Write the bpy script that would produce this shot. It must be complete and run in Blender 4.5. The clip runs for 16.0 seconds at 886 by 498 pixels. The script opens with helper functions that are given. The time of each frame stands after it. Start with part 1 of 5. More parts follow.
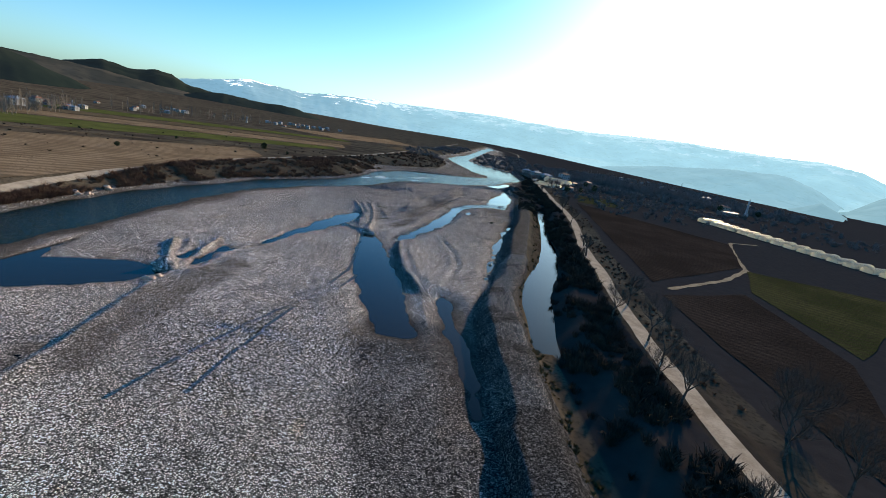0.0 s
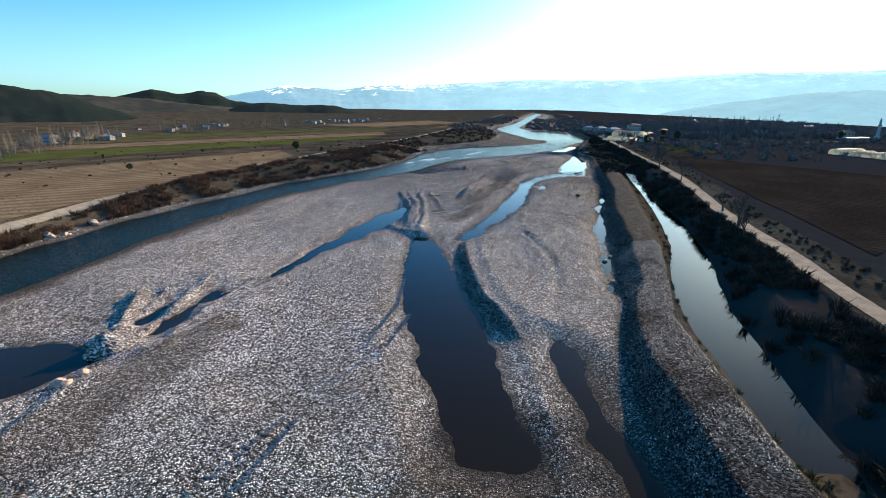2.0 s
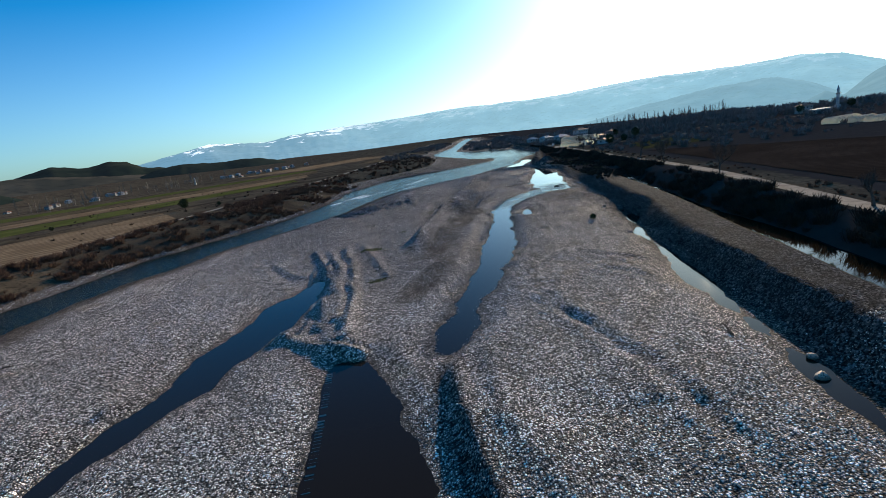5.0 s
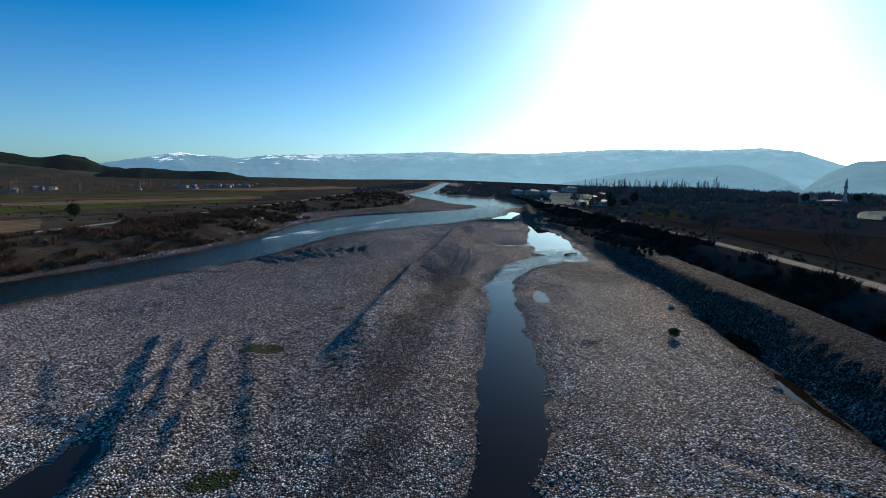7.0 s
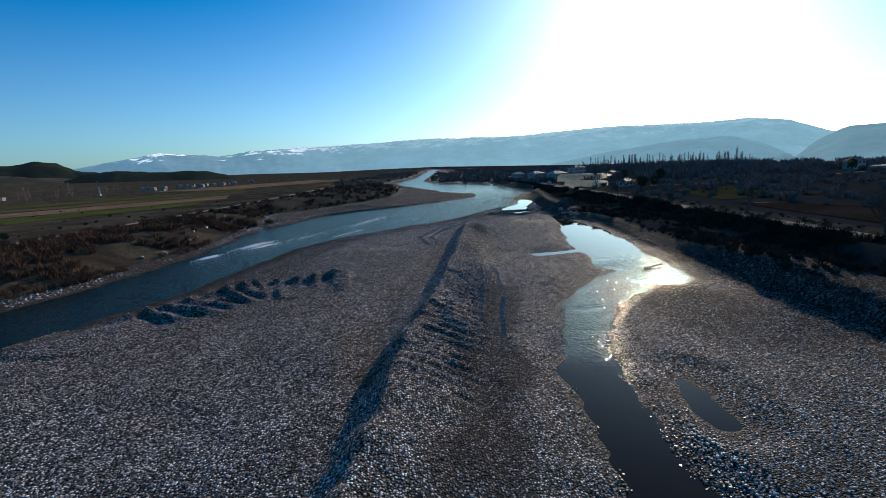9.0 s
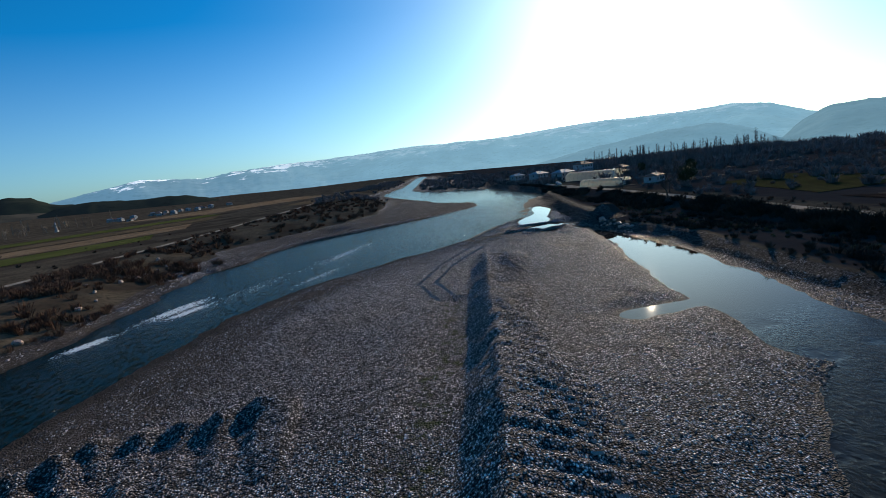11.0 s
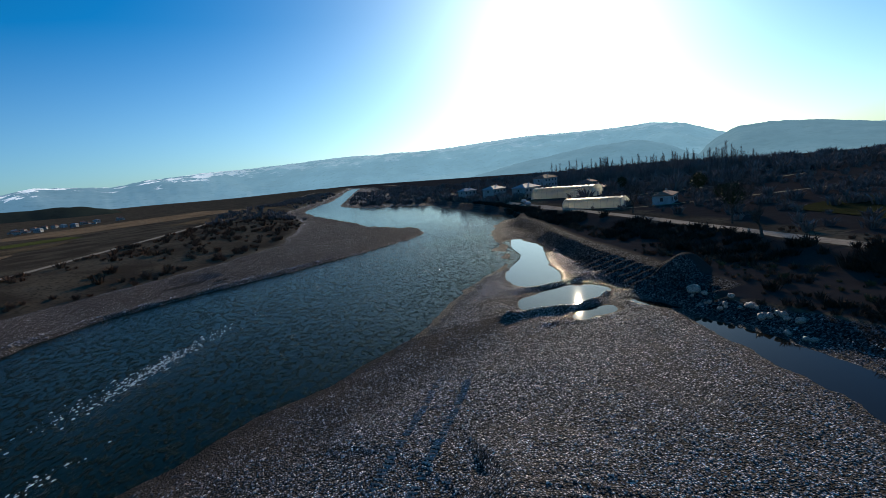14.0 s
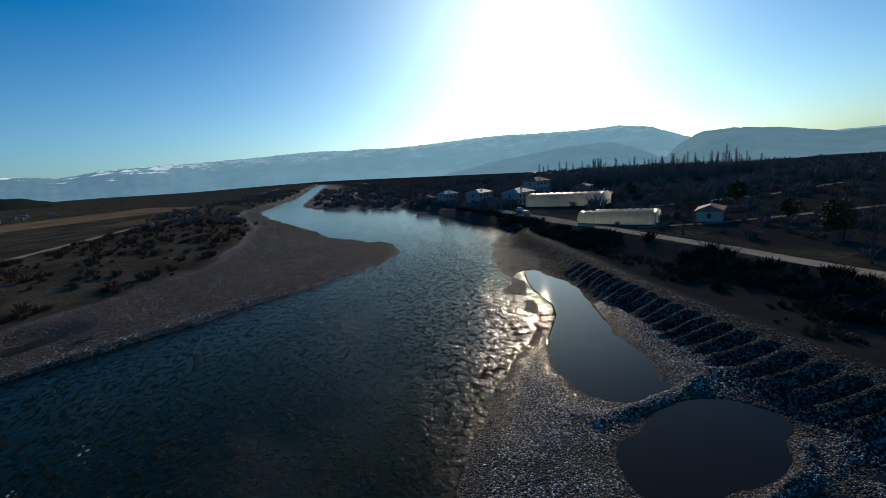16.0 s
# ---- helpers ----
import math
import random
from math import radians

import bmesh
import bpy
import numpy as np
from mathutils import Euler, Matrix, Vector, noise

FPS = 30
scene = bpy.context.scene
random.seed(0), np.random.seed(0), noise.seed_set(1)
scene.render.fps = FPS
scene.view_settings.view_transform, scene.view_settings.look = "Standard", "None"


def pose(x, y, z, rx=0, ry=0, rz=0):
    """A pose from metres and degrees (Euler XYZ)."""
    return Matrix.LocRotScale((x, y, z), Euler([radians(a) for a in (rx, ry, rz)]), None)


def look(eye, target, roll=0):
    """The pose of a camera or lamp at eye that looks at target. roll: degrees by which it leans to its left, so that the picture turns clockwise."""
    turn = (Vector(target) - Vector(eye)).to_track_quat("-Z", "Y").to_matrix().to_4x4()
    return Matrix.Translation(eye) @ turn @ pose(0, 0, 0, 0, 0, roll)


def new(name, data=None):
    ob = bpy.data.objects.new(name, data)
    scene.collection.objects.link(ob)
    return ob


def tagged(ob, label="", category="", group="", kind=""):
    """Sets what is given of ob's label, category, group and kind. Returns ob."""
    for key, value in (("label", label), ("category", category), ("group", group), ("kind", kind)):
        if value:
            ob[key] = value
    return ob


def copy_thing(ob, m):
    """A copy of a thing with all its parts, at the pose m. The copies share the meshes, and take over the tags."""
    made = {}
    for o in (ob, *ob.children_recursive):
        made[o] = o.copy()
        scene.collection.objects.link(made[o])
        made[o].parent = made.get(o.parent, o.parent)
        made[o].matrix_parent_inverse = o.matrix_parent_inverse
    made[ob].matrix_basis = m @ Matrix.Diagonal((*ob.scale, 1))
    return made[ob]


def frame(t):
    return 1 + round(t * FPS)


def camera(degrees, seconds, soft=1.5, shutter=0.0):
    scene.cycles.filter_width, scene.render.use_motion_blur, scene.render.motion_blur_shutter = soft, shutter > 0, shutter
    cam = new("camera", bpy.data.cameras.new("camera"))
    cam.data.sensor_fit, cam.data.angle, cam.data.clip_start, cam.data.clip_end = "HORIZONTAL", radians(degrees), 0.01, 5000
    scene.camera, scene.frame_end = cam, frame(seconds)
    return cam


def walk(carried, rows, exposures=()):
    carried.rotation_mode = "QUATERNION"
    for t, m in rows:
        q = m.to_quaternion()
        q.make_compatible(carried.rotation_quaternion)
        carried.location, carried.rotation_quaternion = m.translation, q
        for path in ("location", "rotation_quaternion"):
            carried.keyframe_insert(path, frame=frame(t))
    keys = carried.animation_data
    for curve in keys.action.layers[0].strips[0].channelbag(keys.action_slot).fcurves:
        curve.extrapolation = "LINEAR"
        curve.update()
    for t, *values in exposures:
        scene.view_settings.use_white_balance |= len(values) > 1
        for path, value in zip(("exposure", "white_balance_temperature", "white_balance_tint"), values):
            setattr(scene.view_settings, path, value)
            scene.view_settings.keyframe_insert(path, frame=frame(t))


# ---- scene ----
cam = camera(86.5, 16.0, 0.8)
PATH = [
    (0, (4.524, -17.339, 33.881), (4.598, -15.399, 33.402), 9.0),
    (0.5, (3.458, -7.161, 32.67), (3.466, -5.232, 32.14), 7.3),
    (1, (2.589, 3.109, 31.154), (2.528, 5.029, 30.599), 5.8),
    (1.5, (1.389, 13.382, 29.716), (1.271, 15.292, 29.136), 2.8),
    (2, (0.072, 23.499, 28.143), (-0.091, 25.405, 27.562), -0.5),
    (2.5, (-1.459, 33.356, 26.782), (-1.65, 35.268, 26.226), -8.0),
    (3, (-2.81, 43.387, 25.461), (-2.946, 45.31, 24.927), -10.5),
    (3.5, (-3.851, 52.51, 24.562), (-3.932, 54.441, 24.045), -10.5),
    (3.7, (-4.053, 55.992, 24.296), (-4.115, 57.924, 23.784), -10.5),
    (5.8, (-2.963, 96.87, 19.059), (-2.766, 98.818, 18.655), -4.1),
    (6, (-2.532, 101.412, 18.979), (-2.314, 103.363, 18.598), -2.3),
    (6.5, (-2.114, 112.269, 18.546), (-1.883, 114.23, 18.228), 0.0),
    (7, (-1.629, 123.25, 18.275), (-1.413, 125.215, 17.973), 0.1),
    (7.5, (-1.233, 133.56, 18.195), (-1.037, 135.527, 17.889), -1.1),
    (8, (-0.89, 143.87, 18.067), (-0.715, 145.836, 17.743), -3.9),
    (8.5, (-0.432, 154.486, 17.698), (-0.26, 156.449, 17.357), -6.3),
    (9, (0.047, 164.548, 17.338), (0.295, 166.5, 16.982), -3.0),
    (9.5, (0.236, 174.3, 17.144), (0.455, 176.254, 16.777), -1.8),
    (10, (0.063, 183.394, 17.404), (0.29, 185.352, 17.065), -5.6),
    (10.2, (0.244, 187.082, 17.492), (0.491, 189.039, 17.16), -6.4),
    (12.3, (7.07, 228.926, 17.685), (7.401, 230.869, 17.348), -7.4),
    (12.5, (7.69, 233.207, 17.648), (8.029, 235.151, 17.326), -8.6),
    (13, (9.555, 243.169, 17.618), (9.943, 245.106, 17.307), -9.7),
    (13.5, (11.309, 252.567, 17.807), (11.782, 254.484, 17.493), -10.5),
    (14, (13.212, 261.996, 18.016), (13.768, 263.891, 17.699), -6.2),
    (14.5, (15.242, 271.338, 18.452), (15.792, 273.233, 18.127), -5.1),
    (15, (16.948, 280.064, 18.754), (17.538, 281.947, 18.427), -7.5),
    (15.5, (18.729, 288.155, 18.93), (19.354, 290.026, 18.604), -7.5),
    (16, (20.507, 295.575, 19.273), (21.184, 297.426, 18.935), -4.9),
]
walk(cam, [(t, look(eye, aim, roll)) for t, eye, aim, roll in PATH], [(0, 0.65, 7800, 10), (1.5, 0.9, 7800, 10), (3, 1.0, 7800, 10), (3.5, 0.8, 7700, 10), (6, 0.1, 7100, 10), (7, -0.1, 6900, 10), (8, -0.05, 6900, 10), (10, -0.2, 6900, 10), (12.5, -0.05, 6900, 10), (14, -0.3, 6900, 10), (16, -0.6, 6900, 10)])

# ---- world and sun ----
SUN_AZ, SUN_EL = radians(32.2), radians(17.0)
SUN_DIR = Vector((math.sin(SUN_AZ) * math.cos(SUN_EL), math.cos(SUN_AZ) * math.cos(SUN_EL), math.sin(SUN_EL)))
world = bpy.data.worlds.new("world")
scene.world = world
world.use_nodes = True
sky = world.node_tree.nodes.new("ShaderNodeTexSky")
sky.sky_type, sky.sun_disc = "NISHITA", False
sky.sun_elevation, sky.sun_rotation = SUN_EL, SUN_AZ
sky.air_density, sky.dust_density, sky.ozone_density = 1.0, 0.85, 5.0
back = world.node_tree.nodes["Background"]
back.inputs["Strength"].default_value = 0.15
vivid = world.node_tree.nodes.new("ShaderNodeHueSaturation")
aloft = world.node_tree.nodes.new("ShaderNodeTexCoord")
rise = world.node_tree.nodes.new("ShaderNodeSeparateXYZ")
world.node_tree.links.new(aloft.outputs["Generated"], rise.inputs[0])
strong = world.node_tree.nodes.new("ShaderNodeMapRange")
for key, v in (("From Min", 0.0), ("From Max", 0.3), ("To Min", 1.0), ("To Max", 1.42)):
    strong.inputs[key].default_value = v
world.node_tree.links.new(rise.outputs["Z"], strong.inputs["Value"])
world.node_tree.links.new(strong.outputs["Result"], vivid.inputs["Saturation"])
world.node_tree.links.new(sky.outputs["Color"], vivid.inputs["Color"])
cool = world.node_tree.nodes.new("ShaderNodeMix")
cool.data_type, cool.blend_type = "RGBA", "MULTIPLY"
cool.inputs["Factor"].default_value = 1.0
tint = world.node_tree.nodes.new("ShaderNodeMix")
tint.data_type = "RGBA"
tint.inputs[6].default_value, tint.inputs[7].default_value = (0.60, 0.96, 1.22, 1), (0.74, 0.95, 0.99, 1)
high = world.node_tree.nodes.new("ShaderNodeMapRange")
high.inputs["From Max"].default_value = 0.3
world.node_tree.links.new(rise.outputs["Z"], high.inputs["Value"])
world.node_tree.links.new(high.outputs["Result"], tint.inputs["Factor"])
world.node_tree.links.new(tint.outputs[2], cool.inputs[7])
world.node_tree.links.new(vivid.outputs["Color"], cool.inputs[6])
world.node_tree.links.new(cool.outputs[2], back.inputs["Color"])
lamp = bpy.data.lights.new("sun", "SUN")
lamp.energy, lamp.angle, lamp.color = 5.0, radians(0.55), (1.0, 0.86, 0.68)
sun = new("sun", lamp)
sun.matrix_world = look(SUN_DIR * 400, (0, 0, 0))
scene.view_settings.exposure = 0.0

rng = np.random.default_rng(7)


# ---- materials ----
class Nodes:
    """A material and short ways to add nodes to it."""

    def __init__(self, name):
        self.mat = bpy.data.materials.new(name)
        self.mat.use_nodes = True
        self.tree = self.mat.node_tree
        self.bsdf = self.tree.nodes["Principled BSDF"]
        self.where = self.tree.nodes.new("ShaderNodeNewGeometry").outputs["Position"]

    def link(self, value, socket):
        if isinstance(value, bpy.types.NodeSocket):
            self.tree.links.new(value, socket)
        else:
            socket.default_value = value

    def noise(self, scale, detail=4.0, rough=0.55, stretch=None, dist=0.0):
        n = self.tree.nodes.new("ShaderNodeTexNoise")
        n.inputs["Scale"].default_value, n.inputs["Detail"].default_value = scale, detail
        n.inputs["Roughness"].default_value, n.inputs["Distortion"].default_value = rough, dist
        self.link(self.scaled(stretch) if stretch else self.where, n.inputs["Vector"])
        return n.outputs["Fac"]

    def scaled(self, stretch, turn=0.0):
        m = self.tree.nodes.new("ShaderNodeMapping")
        m.inputs["Scale"].default_value = stretch
        m.inputs["Rotation"].default_value = (0, 0, radians(turn))
        self.link(self.where, m.inputs["Vector"])
        return m.outputs["Vector"]

    def cells(self, scale, out="Color", feature="F1", rand=1.0):
        n = self.tree.nodes.new("ShaderNodeTexVoronoi")
        n.feature = feature
        n.inputs["Scale"].default_value, n.inputs["Randomness"].default_value = scale, rand
        self.link(self.where, n.inputs["Vector"])
        return n.outputs[out]

    def wave(self, scale, turn=0.0, dist=2.0):
        n = self.tree.nodes.new("ShaderNodeTexWave")
        n.inputs["Scale"].default_value, n.inputs["Distortion"].default_value = scale, dist
        n.inputs["Detail"].default_value = 3
        self.link(self.scaled((1, 1, 1), turn), n.inputs["Vector"])
        return n.outputs["Fac"]

    def ramp(self, fac, lo, hi, a=0.0, b=1.0):
        n = self.tree.nodes.new("ShaderNodeMapRange")
        n.interpolation_type = "SMOOTHSTEP"
        for key, v in zip(("Value", "From Min", "From Max", "To Min", "To Max"), (fac, lo, hi, a, b)):
            self.link(v, n.inputs[key])
        return n.outputs["Result"]

    def math(self, op, a, b=0.0):
        n = self.tree.nodes.new("ShaderNodeMath")
        n.operation = op
        self.link(a, n.inputs[0])
        self.link(b, n.inputs[1])
        return n.outputs[0]

    def mix(self, fac, a, b, kind="MIX"):
        n = self.tree.nodes.new("ShaderNodeMix")
        n.data_type, n.blend_type = "RGBA", kind
        self.link(fac, n.inputs["Factor"])
        for v, s in ((a, n.inputs[6]), (b, n.inputs[7])):
            self.link((*v, 1) if isinstance(v, tuple) and len(v) == 3 else v, s)
        return n.outputs[2]

    def attr(self, name):
        n = self.tree.nodes.new("ShaderNodeAttribute")
        n.attribute_name = name
        return n.outputs["Fac"]

    def height(self):
        n = self.tree.nodes.new("ShaderNodeSeparateXYZ")
        self.link(self.where, n.inputs[0])
        return n.outputs["Z"]

    def random(self):
        return self.tree.nodes.new("ShaderNodeObjectInfo").outputs["Random"]

    def island(self):
        return self.tree.nodes.new("ShaderNodeNewGeometry").outputs["Random Per Island"]

    def bump(self, fac, strength, distance, after=None):
        n = self.tree.nodes.new("ShaderNodeBump")
        n.inputs["Strength"].default_value, n.inputs["Distance"].default_value = strength, distance
        self.link(fac, n.inputs["Height"])
        if after:
            self.link(after, n.inputs["Normal"])
        return n.outputs["Normal"]

    def done(self, color=None, rough=None, normal=None, **more):
        for key, v in (("Base Color", color), ("Roughness", rough), ("Normal", normal), *((k.replace("_", " "), v) for k, v in more.items())):
            if v is not None:
                self.link((*v, 1) if isinstance(v, tuple) and len(v) == 3 else v, self.bsdf.inputs[key])
        return self.mat


def plain(name, a, b, scale, rough=0.8, bump=0.0, spread=0.0, **more):
    """A mottled surface between two colours, with grain at two scales."""
    m = Nodes(name)
    fac = m.math("ADD", m.math("MULTIPLY", m.noise(scale), 0.65), m.math("MULTIPLY", m.noise(scale * 9), 0.35))
    col = m.mix(m.ramp(fac, 0.35, 0.65), a, b)
    if spread:
        col = m.mix(m.math("MULTIPLY", m.random(), spread), col, (0.02, 0.018, 0.015))
    more.setdefault("Specular_IOR_Level", 0.0 if rough > 0.85 else 0.15 if rough > 0.5 else 0.5)
    return m.done(col, rough, m.bump(m.noise(scale * 6), bump, 0.05) if bump else None, **more)


def ground_material():
    m = Nodes("ground")
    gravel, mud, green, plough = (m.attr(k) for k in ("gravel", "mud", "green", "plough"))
    # gravel: stones told apart by colour, shade between them painted dark, with sandy patches
    stone = m.cells(6.6, "Color")
    pick = m.tree.nodes.new("ShaderNodeSeparateColor")
    m.link(stone, pick.inputs[0])
    grey = m.math("ADD", m.math("MULTIPLY", m.math("POWER", pick.outputs[0], 2.2), 2.6), 0.16)
    grey = m.math("MULTIPLY", grey, m.ramp(m.noise(2.1, 8, 0.85), 0.36, 0.64, 0.4, 1.7))
    sandy = m.ramp(m.noise(0.17, 6, 0.6, dist=0.8), 0.56, 0.66)
    grey = m.math("MULTIPLY", grey, m.ramp(m.noise(0.5, 5, 0.7, (1.6, 0.5, 1.0)), 0.35, 0.65, 0.78, 1.22))
    grey = m.mix(m.math("MULTIPLY", sandy, 0.35), grey, (0.72, 0.71, 0.70))
    tint = m.mix(m.ramp(m.noise(0.035, 5), 0.35, 0.65), (0.185, 0.172, 0.165), (0.25, 0.235, 0.225))
    tint = m.mix(m.ramp(m.noise(0.11, 6, dist=1.0), 0.58, 0.75), tint, (0.20, 0.172, 0.14))
    # cell edges darkened in place of the shade between stones
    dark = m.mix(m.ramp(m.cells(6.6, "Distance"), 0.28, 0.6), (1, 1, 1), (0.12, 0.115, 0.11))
    # paler and darker gravel tints that stand in for the backlit look
    tint = m.mix(m.attr("backlit_tone"), m.mix(1.0, tint, (4.4, 4.15, 3.95), "MULTIPLY"), m.mix(1.0, tint, (2.15, 2.02, 2.05), "MULTIPLY"))
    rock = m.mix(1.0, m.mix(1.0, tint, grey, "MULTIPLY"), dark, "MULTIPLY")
    rock = m.mix(m.math("MULTIPLY", mud, 0.8), rock, m.mix(m.noise(0.8), (0.06, 0.047, 0.036), (0.125, 0.098, 0.075)))
    # dark levee gravel, which also carries shade painted on levee and bank faces
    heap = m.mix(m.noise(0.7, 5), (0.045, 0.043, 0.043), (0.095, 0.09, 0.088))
    rock = m.mix(m.math("MULTIPLY", m.attr("spoil_shade"), 0.9), rock, m.mix(1.0, heap, grey, "MULTIPLY"))
    # wet rim and silt next to the water
    rim = m.ramp(m.math("ADD", m.height(), m.math("MULTIPLY", m.noise(0.5), 0.25)), 0.10, 0.30, 1.0, 0.0)
    rock = m.mix(m.math("MULTIPLY", rim, 0.72), rock, (0.05, 0.042, 0.035))
    bed = m.ramp(m.height(), -0.5, -0.02, 1.0, 0.0)
    rock = m.mix(bed, rock, (0.035, 0.045, 0.04))
    # dry winter grass and bare soil
    soil = m.mix(m.ramp(m.noise(0.06, 7), 0.35, 0.65), (0.068, 0.05, 0.036), (0.145, 0.11, 0.073))
    soil = m.mix(m.ramp(m.noise(1.2, 5), 0.45, 0.7), soil, (0.055, 0.045, 0.03))
    soil = m.mix(plough, soil, m.mix(m.noise(0.4, 6), (0.036, 0.03, 0.027), (0.07, 0.057, 0.05)))
    col = m.mix(m.ramp(m.math("ADD", gravel, m.math("MULTIPLY", m.math("SUBTRACT", m.noise(0.35), 0.5), 0.7)), 0.35, 0.65), soil, rock)
    grass = m.mix(m.noise(2.0), (0.022, 0.034, 0.009), (0.06, 0.072, 0.018))
    col = m.mix(m.ramp(m.math("ADD", green, m.math("MULTIPLY", m.math("SUBTRACT", m.noise(0.9, 6), 0.5), 1.5)), 0.55, 0.85), col, grass)
    wetness = m.math("MULTIPLY", rim, gravel)
    rough = m.ramp(wetness, 0.0, 1.0, 0.85, 0.75)
    shine = m.math("MULTIPLY", gravel, m.ramp(m.math("ADD", m.attr("spoil_shade"), mud), 0.0, 0.9, 0.1, 0.01))
    hump = m.math("MULTIPLY", m.math("SUBTRACT", 0.6, m.cells(6.6, "Distance")), gravel)
    n = m.bump(m.noise(0.9, 8, 0.65), 0.3, 0.3)
    n = m.bump(hump, 1.0, 0.3, n)
    n = m.bump(m.noise(9.0, 4), 0.5, 0.05, n)
    return m.done(col, rough, n, Specular_IOR_Level=shine, Diffuse_Roughness=0.6)


def water_material(name, deep, ripple, rough):
    m = Nodes(name)
    n1 = m.noise(0.8, 5, 0.6, (1.0, 0.6, 1.0), 0.6)
    n2 = m.noise(3.2, 5, 0.6, (1.0, 0.5, 1.0), 0.4)
    if ripple > 0.1:
        crest = m.ramp(m.noise(1.7, 4, 0.6, (1.0, 0.6, 1.0), 0.8), 0.5, 0.74)
        reach = m.tree.nodes.new("ShaderNodeSeparateXYZ")
        m.link(m.where, reach.inputs[0])
        calm = m.ramp(reach.outputs["Y"], 345, 450, 1.0, 0.15)
        n = m.bump(m.math("MULTIPLY", n1, calm), ripple, 0.05)
        n = m.bump(m.math("MULTIPLY", n2, calm), ripple, 0.075, n)
        n = m.bump(m.math("MULTIPLY", crest, calm), ripple, 0.24, n)
    else:
        # still pools, with a stony riffle below the long one
        place = m.tree.nodes.new("ShaderNodeSeparateXYZ")
        m.link(m.where, place.inputs[0])
        riffle = m.math("MULTIPLY", m.ramp(place.outputs["Y"], 196, 210), m.ramp(place.outputs["Y"], 226, 246, 1.0, 0.0))
        riffle = m.math("MULTIPLY", riffle, m.ramp(m.noise(0.15, 4), 0.3, 0.5))
        n = m.bump(n1, ripple, 0.1)
        n = m.bump(m.math("MULTIPLY", n2, riffle), 1.0, 0.14, n)
    col = m.mix(m.noise(0.03, 4), deep, tuple(0.7 * c for c in deep))
    return m.done(col, rough, n, IOR=1.33, Specular_IOR_Level=0.06 if ripple > 0.1 else 0.2)


M = dict(
    ground=ground_material(),
    river=water_material("river_water", (0.0012, 0.009, 0.007), 1.0, 0.09),
    pool=water_material("pool_water", (0.015, 0.0115, 0.007), 0.012, 0.02),
    track=plain("dirt_road", (0.24, 0.20, 0.155), (0.36, 0.31, 0.25), 0.5, 0.9, 0.3),
    foam=plain("foam", (0.6, 0.7, 0.7), (0.85, 0.9, 0.9), 2.5, 0.5, 0.6),
    twig=plain("twig", (0.075, 0.042, 0.03), (0.16, 0.095, 0.062), 0.25, 0.9),
    twig_dark=plain("twig_dark", (0.03, 0.024, 0.02), (0.07, 0.052, 0.038), 0.25, 0.9),
    # twigs of far growth, lightened to put distance haze into the colour
    twig_hazed=plain("twig_hazed", (0.12, 0.1, 0.096), (0.22, 0.185, 0.172), 0.25, 0.9),
    bark=plain("bark", (0.055, 0.045, 0.037), (0.12, 0.10, 0.085), 3.0, 0.9, 0.5),
    pale_bark=plain("pale_bark", (0.17, 0.14, 0.11), (0.28, 0.235, 0.19), 1.0, 0.9),
    leaf=plain("evergreen_leaf", (0.012, 0.022, 0.008), (0.035, 0.05, 0.016), 1.5, 0.7),
    conifer=plain("conifer", (0.010, 0.018, 0.010), (0.03, 0.045, 0.022), 0.02, 0.9),
    wall=plain("white_render", (0.27, 0.26, 0.245), (0.38, 0.365, 0.34), 0.8, 0.85),
    grey_wall=plain("grey_render", (0.30, 0.29, 0.29), (0.42, 0.41, 0.40), 0.8, 0.85),
    tile=plain("roof_tile", (0.22, 0.09, 0.06), (0.34, 0.15, 0.10), 1.5, 0.75),
    metal=plain("sheet_roof", (0.26, 0.26, 0.27), (0.36, 0.36, 0.37), 1.5, 0.7, Metallic=0.2),
    glass=plain("window_glass", (0.02, 0.025, 0.03), (0.04, 0.045, 0.05), 1.0, 0.08),
    wood=plain("dark_wood", (0.05, 0.035, 0.025), (0.10, 0.075, 0.05), 2.0, 0.8),
    film=plain("greenhouse_film", (0.72, 0.74, 0.72), (0.85, 0.86, 0.83), 0.6, 0.28),
    stone=None,
)


def film_material():
    m = Nodes("greenhouse_film")
    thin = m.tree.nodes.new("ShaderNodeBsdfTranslucent")
    thin.inputs["Color"].default_value = (0.86, 0.83, 0.70, 1)
    both = m.tree.nodes.new("ShaderNodeMixShader")
    m.link(m.ramp(m.noise(0.5, 5), 0.35, 0.65, 0.72, 0.92), both.inputs[0])
    m.tree.links.new(m.bsdf.outputs[0], both.inputs[1])
    m.tree.links.new(thin.outputs[0], both.inputs[2])
    m.tree.links.new(both.outputs[0], m.tree.nodes["Material Output"].inputs["Surface"])
    return m.done((0.5, 0.5, 0.46), 0.3, m.bump(m.noise(1.5), 0.3, 0.1))


M["film"] = film_material()


# ---- building helpers ----
def mesh_from(name, verts, faces, material, smooth=False):
    me = bpy.data.meshes.new(name)
    me.from_pydata([tuple(v) for v in verts], [], [tuple(f) for f in faces])
    me.materials.append(material)
    if smooth:
        me.polygons.foreach_set("use_smooth", [True] * len(me.polygons))
    me.update()
    return me


